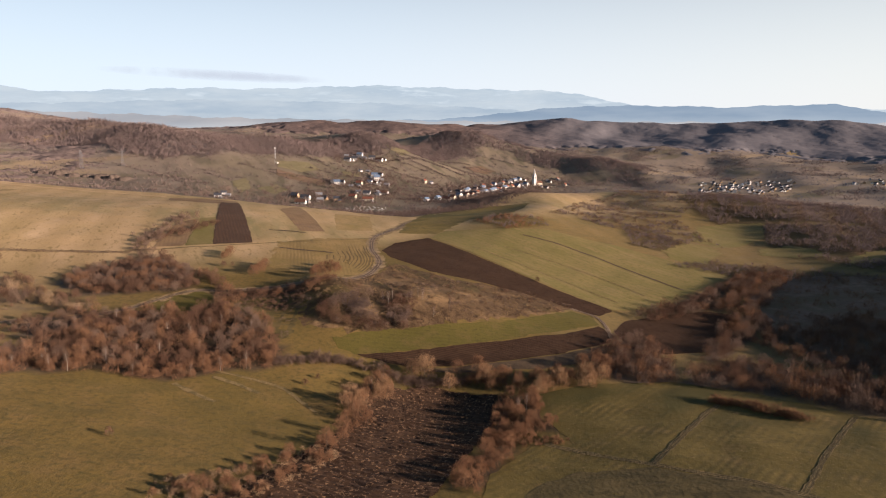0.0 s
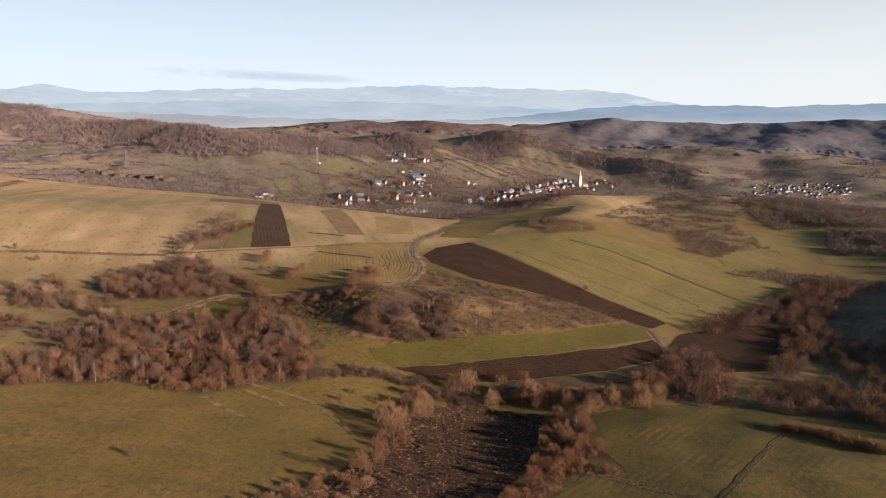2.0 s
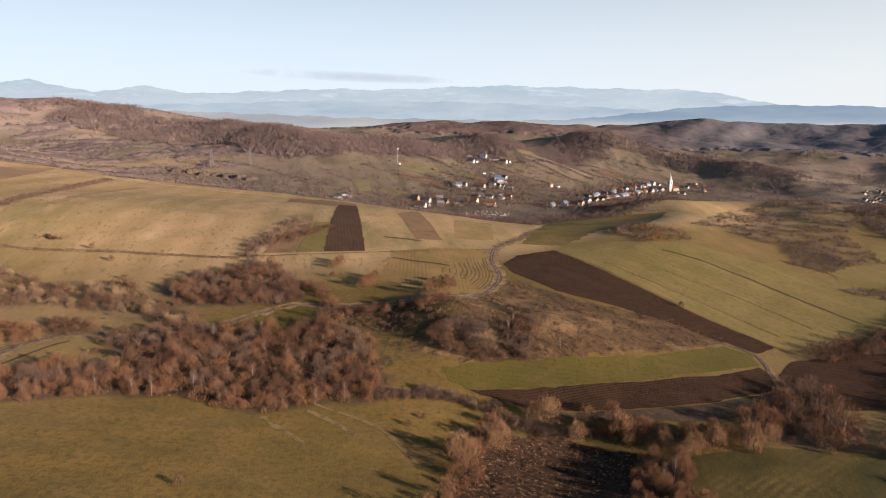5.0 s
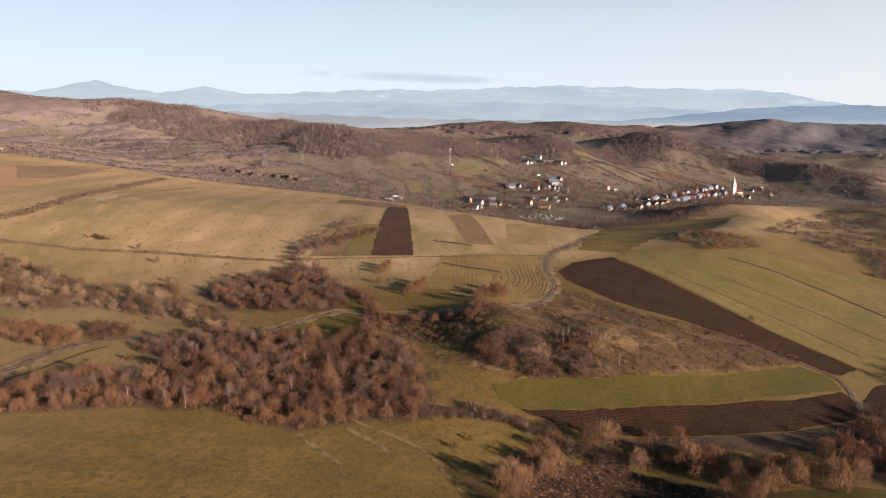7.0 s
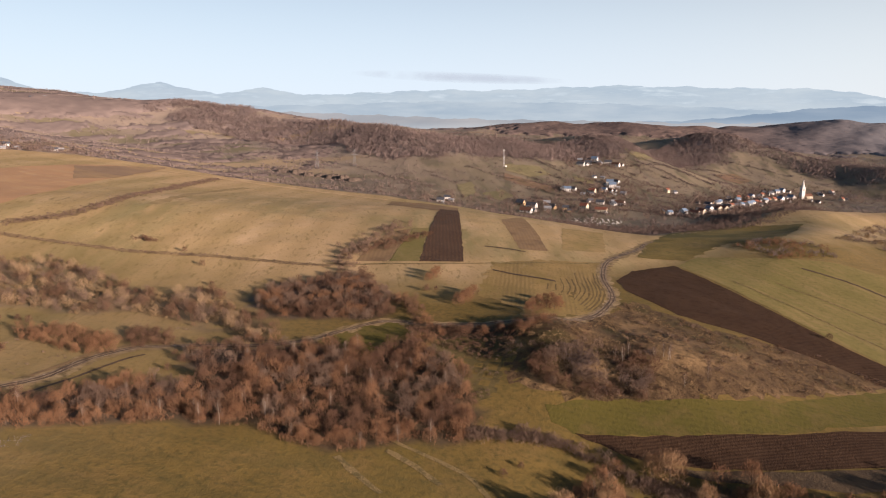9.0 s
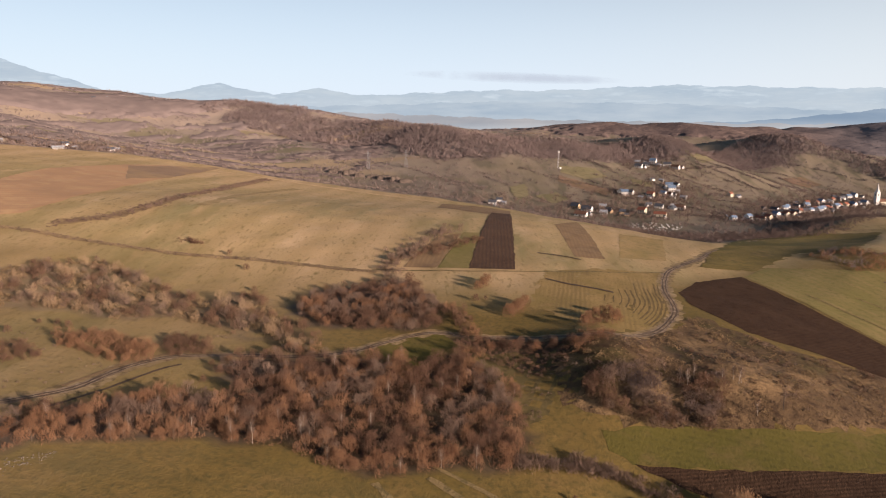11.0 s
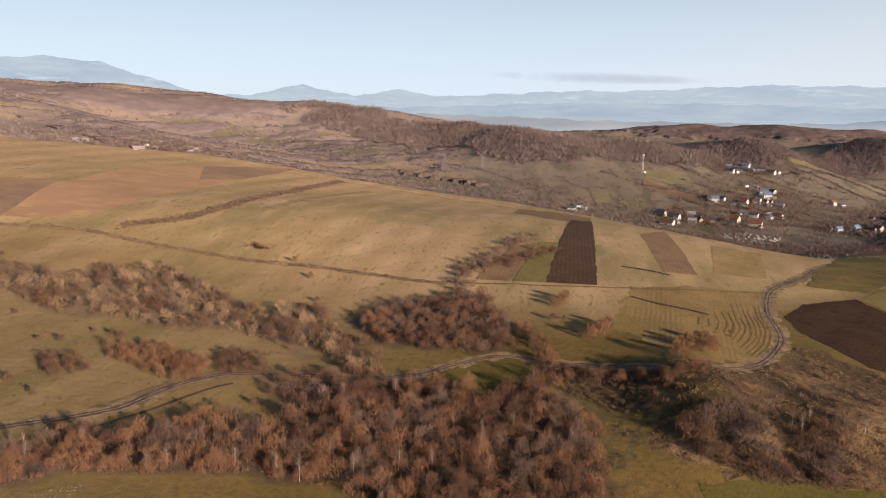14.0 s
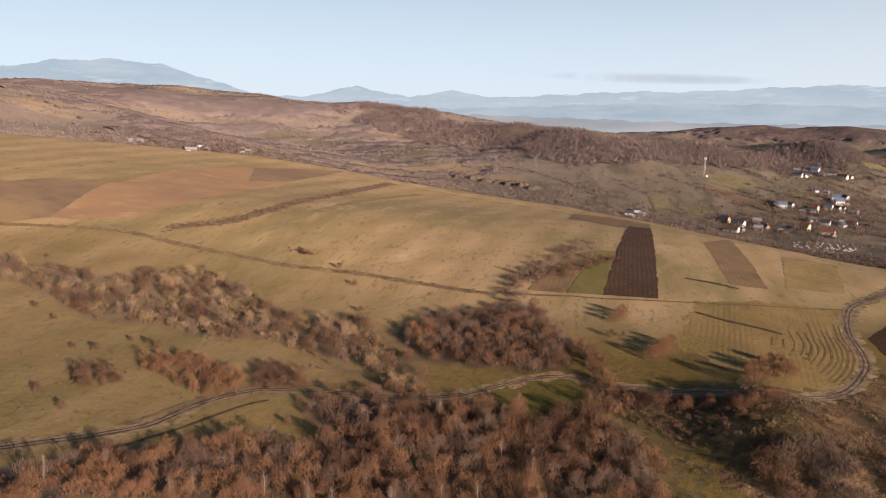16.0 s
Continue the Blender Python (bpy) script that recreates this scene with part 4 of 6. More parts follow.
# ---- bare trees ----
def grow(seed, tall, spread, stem, twigs, twig_len, wide, upward=0.5, base=0.25):
    """A leafless tree: tapered trunk with limbs, and a crown of many thin twigs. Returns two (verts, triangles)."""
    r = random.Random(seed)
    tv, tf, cv, cf = [], [], [], []

    def limb(a, b, ra, rb, v, f):
        n = (b - a).normalized()
        s = n.orthogonal().normalized()
        t = n.cross(s)
        i = len(v)
        for p, rad in ((a, ra), (b, rb)):
            for k in range(3):
                c = math.tau * k / 3
                v.append(p + (s * math.cos(c) + t * math.sin(c)) * rad)
        for k in range(3):
            j = (k + 1) % 3
            f.extend(((i + k, i + j, i + 3 + j), (i + k, i + 3 + j, i + 3 + k)))

    tips = []
    top = Vector((r.uniform(-.06, .06) * tall, r.uniform(-.06, .06) * tall, tall * 0.72))
    knee = top * 0.5 + Vector((r.uniform(-.04, .04), r.uniform(-.04, .04), 0)) * tall
    limb(Vector((0, 0, -0.6)), knee, stem, stem * 0.7, tv, tf)
    limb(knee, top, stem * 0.7, stem * 0.3, tv, tf)
    for k in range(11):
        u = base + (1 - base) * (k + r.random()) / 11
        p = knee * (2 * u) if u < 0.5 else knee.lerp(top, 2 * u - 1)
        a = r.uniform(0, math.tau)
        out = spread * (0.55 + 0.6 * r.random()) * math.sqrt(max(0.1, 1.15 - u))
        e = p + Vector((math.cos(a) * out, math.sin(a) * out, out * upward * r.uniform(0.6, 1.6) + tall * 0.08))
        limb(p, e, stem * 0.38, stem * 0.12, tv, tf)
        tips += [(p.lerp(e, q), (e - p).normalized()) for q in (0.3, 0.45, 0.6, 0.72, 0.82, 0.9, 1.0)]
        for _ in range(2):
            q = p.lerp(e, r.uniform(0.35, 0.8))
            e2 = q + Vector((r.gauss(0, 1), r.gauss(0, 1), r.uniform(0.2, 1.4))).normalized() * out * r.uniform(0.4, 0.75)
            tips += [(q.lerp(e2, u2), (e2 - q).normalized()) for u2 in (0.35, 0.6, 0.8, 1.0)]
    tips += [(knee.lerp(top, q), Vector((0, 0, 1))) for q in (0.5, 0.75, 1.0)]
    for k in range(twigs):
        if k % 3:
            # fine twigs fill a dome, fanning up and outwards
            a, h = r.uniform(0, math.tau), r.random() ** 0.8
            rad = (0.45 + 0.55 * r.random() ** 0.5) * (1 + 0.16 * math.sin(3 * a + seed) + 0.12 * math.sin(5 * a + 2 * seed + 4 * h))
            out = spread * 1.15 * rad * math.sqrt(max(0.03, 1 - (h * 1.05 - 0.12) ** 2))
            p = Vector((math.cos(a) * out, math.sin(a) * out, tall * (base * 0.6 + (0.92 - base * 0.6) * h * (0.75 + 0.25 * rad))))
            d = (Vector((math.cos(a), math.sin(a), 0)) * 0.5 * (1 - h) + Vector((r.gauss(0, 0.35), r.gauss(0, 0.35), 0.35 + upward * 0.6))).normalized()
            p = p - d * twig_len * 0.5
        else:
            p, d = tips[(k // 3) % len(tips)]
            d = (d * 0.8 + Vector((r.gauss(0, 0.6), r.gauss(0, 0.6), r.gauss(0.25 + upward * 0.4, 0.5)))).normalized()
            p = p + Vector((r.gauss(0, .13), r.gauss(0, .13), r.gauss(0, .10))) * spread
        n = d.cross(Vector((r.gauss(0, 1), r.gauss(0, 1), r.gauss(0, 1)))).normalized()
        length, w = twig_len * r.uniform(0.55, 1.3), wide * r.uniform(0.6, 1.4)
        i = len(cv)
        cv.extend((p - n * w, p + n * w, p + d * length))
        cf.append((i, i + 1, i + 2))
    return (np.array([v[:] for v in tv]), np.array(tf)), (np.array([v[:] for v in cv]), np.array(cf))


def scattered(poly, gap, seed, jitter=0.45):
    r = random.Random(seed)
    xs, ys = [p[0] for p in poly], [p[1] for p in poly]
    out = []
    y, row = min(ys), 0
    while y < max(ys):
        x = min(xs) + (row % 2) * gap / 2
        while x < max(xs):
            out.append((x + r.uniform(-jitter, jitter) * gap, y + r.uniform(-jitter, jitter) * gap))
            x += gap
        y, row = y + gap * 0.87, row + 1
    a = np.array(out)
    return a[inside(poly, a[:, 0], a[:, 1])]


def joined(name, spots, kinds, mat, label, category, seed, low=0.7, high=1.25, sink=0.15):
    """Many plants in one object of stuff. spots: array of x, y; kinds: list of (verts, triangles)."""
    r = np.random.RandomState(seed)
    z = height(spots[:, 0], spots[:, 1])
    vs, fs, base = [], [], 0
    for (x, y), h in zip(spots, z):
        v, f = kinds[r.randint(len(kinds))]
        a, s = r.uniform(0, math.tau), r.uniform(low, high)
        c, sn = math.cos(a) * s, math.sin(a) * s
        vs.append(np.stack([v[:, 0] * c - v[:, 1] * sn + x, v[:, 0] * sn + v[:, 1] * c + y, v[:, 2] * s * r.uniform(0.85, 1.15) + h - sink], 1))
        fs.append(f + base)
        base += len(v)
    return tagged(new(name, mesh_from(name, np.concatenate(vs), np.concatenate(fs), mat)), label, category, kind="stuff")


def both(pair):
    (a, f), (b, g) = pair
    return np.concatenate([a, b]), np.concatenate([f, g + len(a)])


TREES = [grow(100 + k, 6.6 + 0.8 * (k % 3), 2.2 + 0.5 * (k % 2), 0.10, 600, 1.2, 0.030, 0.6, 0.10) for k in range(7)]
ROUND = [grow(200 + k, 5.2, 2.2, 0.09, 820, 1.15, 0.026, 0.6, 0.1) for k in range(4)]
BUSHY = [grow(250 + k, 5.8, 2.5, 0.1, 1400, 1.05, 0.029, 0.6, 0.04) for k in range(3)]
COPSE = [grow(150 + k, 5.4 + 0.7 * (k % 3), 2.5 + 0.3 * (k % 2), 0.09, 560, 1.1, 0.033, 0.6, 0.03) for k in range(6)]
BUSHES = [grow(300 + k, 2.4, 1.5, 0.04, 120, 1.0, 0.037, 0.6, 0.05) for k in range(4)]
SLIM = [grow(400 + k, 10.0, 1.4, 0.12, 460, 1.2, 0.022, 1.1, 0.35) for k in range(3)]
MIDS = [grow(500 + k, 6.0, 2.5, 0.08, 250, 1.35, 0.048, 0.5, 0.06) for k in range(5)]
FARS = [grow(600 + k, 6.5, 2.8, 0.3, 44, 1.7, 0.20, 0.5, 0.1)[1] for k in range(6)]
HILLSIDE = [grow(650 + k, 6.0, 2.6, 0.2, 64, 1.5, 0.125, 0.5, 0.05)[1] for k in range(6)]
BRUSH = [grow(680 + k, 2.4, 1.7, 0.05, 70, 0.9, 0.075, 0.6, 0.05)[1] for k in range(4)]
DISTANT = [grow(700 + k, 7.0, 3.0, 0.3, 18, 2.3, 0.42, 0.5, 0.05)[1] for k in range(6)]
CROWNS = [grow(720 + k, 6.2, 2.6, 0.2, 13, 2.0, 0.40, 0.6, 0.05)[1] for k in range(6)]
SHRUBS = [grow(750 + k, 3.4, 2.0, 0.2, 10, 1.7, 0.34, 0.6, 0.02)[1] for k in range(6)]
TUSSOCKS = [grow(800 + k, 2.4, 1.6, 0.05, 40, 1.1, 0.10, 0.7, 0.05)[1] for k in range(3)]


def place_trees(name, spots, kinds, twig_mat, trunk_mat, label, group, seed, low=0.75, high=1.2):
    """Single trees, each a thing with a trunk and a crown."""
    r = random.Random(seed)
    made = []
    for t, c in kinds:
        root = tagged(new(name), label, "tree", group)
        for part_name, (v, f), m in (("trunk", t, trunk_mat), ("crown", c, twig_mat)):
            o = new(part_name, mesh_from(part_name, v, f, m))
            o.parent = root
        made.append(root)
    for i, (x, y) in enumerate(spots):
        s = r.uniform(low, high)
        m = pose(x, y, lift(x, y) - 0.15, 0, 0, r.uniform(0, 360))
        ob = made[i] if i < len(made) else copy_thing(made[i % len(made)], m)
        ob.matrix_basis = m
        ob.scale = (s, s, s * r.uniform(0.9, 1.12))
    for ob in made[len(spots):]:
        for o in (*ob.children_recursive, ob):
            bpy.data.objects.remove(o)


def gaps(spots, metres, share, seed):
    """Leaves out the spots of natural openings."""
    k = ripple(spots[:, 0], spots[:, 1], metres, seed)
    return spots[k > np.quantile(k, share)]


def outside(clearings, spots):
    for c in clearings:
        spots = spots[~inside(c, spots[:, 0], spots[:, 1])]
    return spots


def three_ways(spots, seed):
    k = ripple(spots[:, 0], spots[:, 1], 26, seed) + np.random.RandomState(seed).normal(0, 0.35, len(spots))
    a, b = np.quantile(k, (0.4, 0.75))
    return spots[k < a], spots[(k >= a) & (k < b)], spots[k >= b]


GROUP = "bare trees of the valley"
wood = gaps(scattered(WOOD_BIG, 3.9, 1, 0.8), 22, 0.12, 31)
front = np.array([min(math.hypot(x - px, y - py) for px, py in zip(np.interp(np.linspace(0, 8, 60), range(9), [p[0] for p in WOOD_BIG[:9]]), np.interp(np.linspace(0, 8, 60), range(9), [p[1] for p in WOOD_BIG[:9]]))) for x, y in wood])
near = front < 9
place_trees("bare_tree", wood[near][:130], COPSE[:3] + ROUND[:3], M_TWIGS_WARM, M_TRUNK, "leafless reddish-brown tree at the copse's edge", GROUP, 1, 0.55, 1.15)
rest = np.concatenate([wood[~near], wood[near][130:]])
for part_of, mat, label in zip(three_ways(rest, 33), (M_TWIGS, M_TWIGS_WARM, M_TWIGS_GREY), ("dense leafless brown copse in the hollow", "leafless russet trees of the copse", "leafless greyish trees of the copse")):
    joined("bare_copse", part_of, [both(t) for t in COPSE], mat, label, "trees", 2, 0.5, 1.2)
for part_of, mat in zip(three_ways(scattered(WOOD_BIG, 3.4, 190, 0.8), 191), (M_TWIGS_WARM, M_TWIGS, M_TWIGS_WARM)):
    joined("undergrowth", part_of, BRUSH, mat, "brown brambles and saplings under the copse", "bushes", 192, 0.4, 1.05)
for i, (w, gap, low, high, label) in enumerate(((WOOD_MID, 4.0, 0.5, 1.1, "leafless brown trees below the lane"), (WOOD_UPPER, 4.4, 0.4, 1.1, "leafless scrubby trees along the upper gully"),
                                                (WOOD_DENSE, 3.2, 0.45, 1.0, "dense dark leafless copse on the slope"), (THICKET, 2.7, 0.4, 1.15, "leafless thicket on the knoll"))):
    for part_of, mat in zip(three_ways(gaps(scattered(w, gap, 3 + i, 0.65), 20, (0.12, 0.24, 0.0, 0.28)[i], 35 + i), 40 + i), (M_TWIGS, M_TWIGS_GREY, (M_TWIGS_WARM, M_TWIGS_PALE, M_TWIGS_WARM, M_TWIGS_HILL)[i])):
        joined("bare_copse", part_of, [both(t) for t in MIDS], mat, label, "trees", 4 + i, low, high)
for i, (row, label) in enumerate(((ROW_1, "dense row of leafless trees on the slope"), (ROW_2, "clump of leafless bushes by the lane"), (ROW_3, "low leafless bushes on the slope"))):
    joined("bush_row", scattered(row, 2.9, 20 + i, 0.6), [both(t) for t in MIDS], (M_TWIGS_WARM, M_TWIGS, M_TWIGS)[i], label, "bushes", 30 + i, 0.4, (0.85, 0.8, 0.6)[i])
joined("bush_row", scattered(SCRUB_N, 3.0, 40), [both(t) for t in BUSHES], M_TWIGS, "low dark scrub on the shaded bank", "bushes", 41, 0.4, 0.9)
for i, (w, gap) in enumerate(((WOOD_GULLY, 4.7), (WOOD_GULLY2, 4.4), (HEDGE_WOOD, 4.5), (WOOD_EAST, 4.7), (SHADE_WOOD, 5.6), ([(183, 375), (203, 378), (214, 450), (246, 512), (292, 572), (278, 588), (226, 540), (194, 472), (180, 415)], 5.4))):
    for part_of, mat in zip(three_ways(gaps(scattered(w, gap, 50 + i, 0.65), 25, 0.12, 51 + i), 55 + i), (M_TWIGS, M_TWIGS_GREY, M_TWIGS_WARM)):
        joined("bare_copse", part_of, [both(t) for t in MIDS], mat, "leafless trees along the stream gully", "trees", 60 + i, 0.6, 1.45)
joined("bush_row", gaps(scattered(SHADE_FLOOR, 6.5, 195, 0.8), 30, 0.35, 196), HILLSIDE, M_TWIGS_WARM, "leafless bushes scattered over the shaded meadow", "bushes", 197, 0.3, 0.9)
for i, (w, gap) in enumerate(((WOOD_HILL, 5.0), (WOOD_HILL2, 4.2), (WOOD_HILL3, 4.2), (HILLTOP, 3.8))):
    for part_of, mat in zip(three_ways(gaps(outside((POCKET_A, POCKET_B, POCKET_C, POCKET_D), scattered(w, gap, 70 + i, 0.7)), 45, 0.16, 71 + i), 75 + i), (M_TWIGS_FAR, M_TWIGS_WARM if i == 3 else M_TWIGS_FAR, M_TWIGS_WARM if i == 3 else M_TWIGS_GREY)):
        joined("hill_wood", part_of, HILLSIDE, mat, "leafless brown wood on the hill's far side", "trees", 80 + i, 0.3 if i else 0.5, 0.8 if i else 1.3)
place_trees("bare_tree", gaps(scattered(BORDER_R, 4.6, 90), 16, 0.2, 90), ROUND[:2] + BUSHY, M_TWIGS_WARM, M_TRUNK, "leafless tree on the ploughed field's border", GROUP, 91, 0.55, 1.25)
place_trees("bare_tree", gaps(scattered(BORDER_L, 4.6, 92), 16, 0.2, 92), TREES[2:5] + ROUND[:2], M_TWIGS_WARM, M_TRUNK, "leafless tan-brown tree on the ploughed field's border", GROUP, 93, 0.6, 1.3)
place_trees("bare_tree", gaps(scattered(BORDER_L2, 4.6, 98, 0.7), 16, 0.2, 98), ROUND, M_TWIGS_WARM, M_TRUNK, "low leafless tree in the scrub beside the ploughed field", GROUP, 99, 0.4, 0.95)
joined("bush_row", gaps(scattered(BORDER_L2, 2.6, 180, 0.8), 9, 0.35, 181), [both(t) for t in BUSHES], M_TWIGS_PALE, "pale brown brambles beside the ploughed field", "bushes", 182, 0.4, 1.1)
joined("bush_row", gaps(scattered(SHADED_BANK, 3.2, 183, 0.8), 11, 0.4, 184), BRUSH, M_TWIGS_GREY, "dead weeds and thorn on the dark bank", "bushes", 185, 0.2, 0.6)
for part_of, mat in zip(three_ways(gaps(gaps(scattered(SCRUB_HILL, 3.8, 101, 0.8), 34, 0.30, 104), 14, 0.25, 105), 102), (M_TWIGS_FAR, M_TWIGS_GREY, M_REEDS)):
    joined("bush_row", part_of, BRUSH, mat, "brown scrub covering the hill's shoulder", "bushes", 103, 0.5, 1.5)
place_trees("bare_tree", gaps(scattered(ROW_FRONT, 6.0, 94), 20, 0.3, 94), ROUND + TREES[:2], M_TWIGS_WARM, M_TRUNK, "rounded orange-brown leafless tree in the hedgerow", GROUP, 95, 0.8, 1.7)
place_trees("bare_tree", FRONT_TREES, BUSHY, M_TWIGS_ORANGE, M_TRUNK, "tall rounded orange-brown leafless tree in the hedgerow", GROUP, 107, 1.2, 2.1)
birches = [(-131, 323), (-122, 326), (-114, 333), (-111, 341), (-104, 342), (-95, 337), (-204, 225), (-150, 268), (-168, 262), (-181, 250), (-140, 280), (-126, 300), (32, 283), (36, 286), (-32, 296), (-5, 372), (4, 380), (-12, 385)]
birches += [(-30, 376), (-28, 381), (-23, 379), (-18, 385), (-14, 386), (-11, 386), (-33, 376)]
birches += [tuple(q) for q in np.random.RandomState(14).permutation(wood)[:34]]
place_trees("birch", birches, SLIM, M_TWIGS_GREY, M_BIRCH, "slim leafless birch with pale bark", "birches of the valley", 96, 0.55, 0.95)
single = SINGLES + [(-110, 217), (-135, 426), (-131, 429), (66, 481), (-56, 300), (-60, 292)]
place_trees("bush", single, ROUND[:3], M_TWIGS, M_TRUNK, "single leafless bush standing in the grass", "single bushes of the meadows", 97, 0.4, 0.8)
roadside = CLUMPS
place_trees("bush", roadside, BUSHY, M_TWIGS_WARM, M_TRUNK, "leafless roadside bush beside the lane", "roadside bushes", 106, 0.7, 1.2)
for part_of, mat in zip(three_ways(np.concatenate([scattered(BANK_A, 3.3, 140, 0.7), scattered(BANK_B, 3.0, 143, 0.7)]), 141), (M_TWIGS, M_TWIGS_WARM, M_TWIGS)):
    joined("bare_copse", part_of, [both(t) for t in MIDS], mat, "leafless trees and thorn along the lane's bank", "trees", 142, 0.35, 0.95)
joined("bush_row", scattered(PLOT_SCRUB, 2.2, 150, 0.7), [both(t) for t in BUSHES], M_TWIGS_WARM, "brown brambles in the corner of the pasture", "bushes", 151, 0.4, 1.1)
joined("bush_row", gaps(scattered(SLOPE, 5.5, 160, 0.9), 14, 0.45, 161), BRUSH, M_TWIGS_GREY, "small tussocks and thorn seedlings on the grazed slope", "bushes", 162, 0.15, 0.45)
# low rows of bushes on the pasture, the meadow and the knoll
bank = np.random.RandomState(5)
for line, n, spread, mat, label in (([(118, 293), (132, 286), (148, 272)], 110, 1.5, M_TWIGS_WARM, "long low bramble hedge on the pasture"), ([(-75, 309), (-52, 318), (-30, 316), (-8, 312), (20, 318)], 200, 1.8, M_TWIGS_GREY, "thick scrubby hedge below the ploughed strip"),
                                    ([(-321, 424), (-308, 426)], 30, 2.0, M_TWIGS, "brown bramble patch on the meadow"), ([(-200, 470), (-185, 510), (-178, 545)], 60, 4.0, M_TWIGS, "bushes along the strips' edge"), (HEDGEROW, 150, 4.0, M_TWIGS_GREY, "thick bushy hedgerow running up to the plateau"), ([(-78, 384), (-70, 395), (-62, 405)], 40, 4.0, M_TWIGS_WARM, "russet scrub on the knoll's flank")):
    c = np.array([v[:2] for v in curve_through(line, 1.0)])
    p = c[bank.randint(len(c), size=n)] + bank.normal(0, spread, (n, 2))
    big = 1.7 if "thick" in label or "long" in label else 1.0
    joined("bush_row", p, [both(t) for t in BUSHES], mat, label, "bushes", 110, 0.4 * big, 1.0 * big)
for part_of, mat in zip(three_ways(gaps(scattered(KNOLL, 3.4, 123, 0.8), 15, 0.55, 124), 125), (M_REEDS, M_TWIGS_GREY, M_TWIGS)):
    joined("bush_row", part_of, BRUSH, mat, "low brambles and dead weeds over the knoll", "bushes", 126, 0.3, 0.9)
spots = scattered(KNOLL, 2.2, 120)
joined("dry_tussocks", gaps(spots, 18, 0.45, 121), TUSSOCKS, M_REEDS, "straw-coloured dead tussocks on the knoll", "grass", 122, 0.2, 0.42)

reedy = gaps(scattered(WOOD_UPPER, 2.6, 170, 0.8), 22, 0.5, 171)
joined("dry_reeds", reedy, TUSSOCKS, M_REEDS, "pale dead reeds and rough grass along the upper gully", "reeds", 172, 0.5, 1.0)

# hedges along the field edges, on banks of rough grass
M_BANK = material("rough_bank_grass", (0.250, 0.175, 0.092), [((0.165, 0.112, 0.062), 6, 0.44, 0.64), ((0.34, 0.235, 0.12), 11, 0.5, 0.72)], bump=((0.8, 0.3),))
for i, (line, wide, every, low, high, label) in enumerate(((HEDGE_A, 4.5, 4, 0.15, 0.5, "low dark hedge along the field boundary"), (HEDGE_B, 9.0, 9, 0.2, 0.7, "broad brown hedge bank across the plateau"))):
    track("hedge_bank", line, wide, "strip of rough brown grass under a hedge", M_BANK, seed=40 + i, up=0.2)
    pts = np.array([v[:2] for v in curve_through(line, 2.0)])
    r = np.random.RandomState(i)
    pts = np.repeat(pts, every, axis=0)
    pts = pts + r.normal(0, wide * 0.30, pts.shape)
    joined("hedge", pts, TUSSOCKS, M_TWIGS_GREY, label, "hedge", 100 + i, low, high)

# woods and scrub of the far hills
r = np.random.RandomState(77)


def sown(n, low, high):
    dist, ang = np.sqrt(r.uniform(low ** 2, high ** 2, n)), r.uniform(radians(-75), radians(42), n)
    return dist * np.sin(ang), dist * np.cos(ang)


def canopy(name, cover, least, most, step, tall, rough, mat, label, category, seed, low, high):
    """Close-grown far plants as one uneven roof of crowns, coming down to the ground at its edges."""
    k = np.random.RandomState(seed)
    xs, ys = np.arange(-1700, 1500, step), np.arange(600, 2700, step)
    gx, gy = np.meshgrid(xs, ys, indexing="ij")
    gx, gy = gx + k.uniform(-0.32, 0.32, gx.shape) * step, gy + k.uniform(-0.32, 0.32, gy.shape) * step
    ang, dist = np.degrees(np.arctan2(gx, gy)), np.hypot(gx, gy)
    c = np.where((ang > -76) & (ang < 43) & (dist > low) & (dist < high), cover(gx, gy), 0)
    on = c > k.uniform(least, most, c.shape)
    cell = on[:-1, :-1] | on[1:, :-1] | on[1:, 1:] | on[:-1, 1:]
    i = np.arange(gx.size).reshape(gx.shape)
    f = np.stack([i[:-1, :-1], i[1:, :-1], i[1:, 1:], i[:-1, 1:]], -1)[cell]
    ids, f = np.unique(f, return_inverse=True)
    x, y, on = gx.ravel()[ids], gy.ravel()[ids], on.ravel()[ids]
    z = height(x, y) + np.where(on, tall * (np.clip((c.ravel()[ids] - least) / (most - least), 0.15, 1) if tall > 2 else 1) * (1 + rough * k.uniform(-1, 1, len(x)) + 0.10 * ripple(x, y, 28, seed)), -0.5)
    return tagged(new(name, mesh_from(name, np.stack([x, y, z], 1), f.reshape(-1, 4), mat, True)), label, category, kind="stuff")


def far_ridges(x, y):
    return np.maximum(hill_woods(x, y), 0.7 * np.clip((y + 0.3 * x - 1950) / 150, 0, 1) * np.clip((x + 300) / 300, 0, 1)) * np.clip((from_line(BANK, x, y) - 70) / 40, 0, 1)


def west_thorn(x, y):
    k = 0.35 + 0.5 * ripple(x * 0.82 + y * 0.57, (y * 0.82 - x * 0.57) * 2.2, 120, 61) + 0.35 * ripple(x, y, 38, 62)
    return np.clip(k, 0, 1) * np.clip((-430 - x) / 120, 0, 1) * np.clip(beyond_edge(x, y) / 15, 0, 1)


def east_copses(x, y):
    k = 0.25 + 0.5 * ripple(x, y, 150, 63) + 0.35 * ripple(x, y, 45, 64)
    return np.clip(k, 0, 1) * np.clip((x - 180) / 80, 0, 1) * np.clip((y - 1080) / 80, 0, 1) * ~inside(VILLAGE_GROUND, x, y)


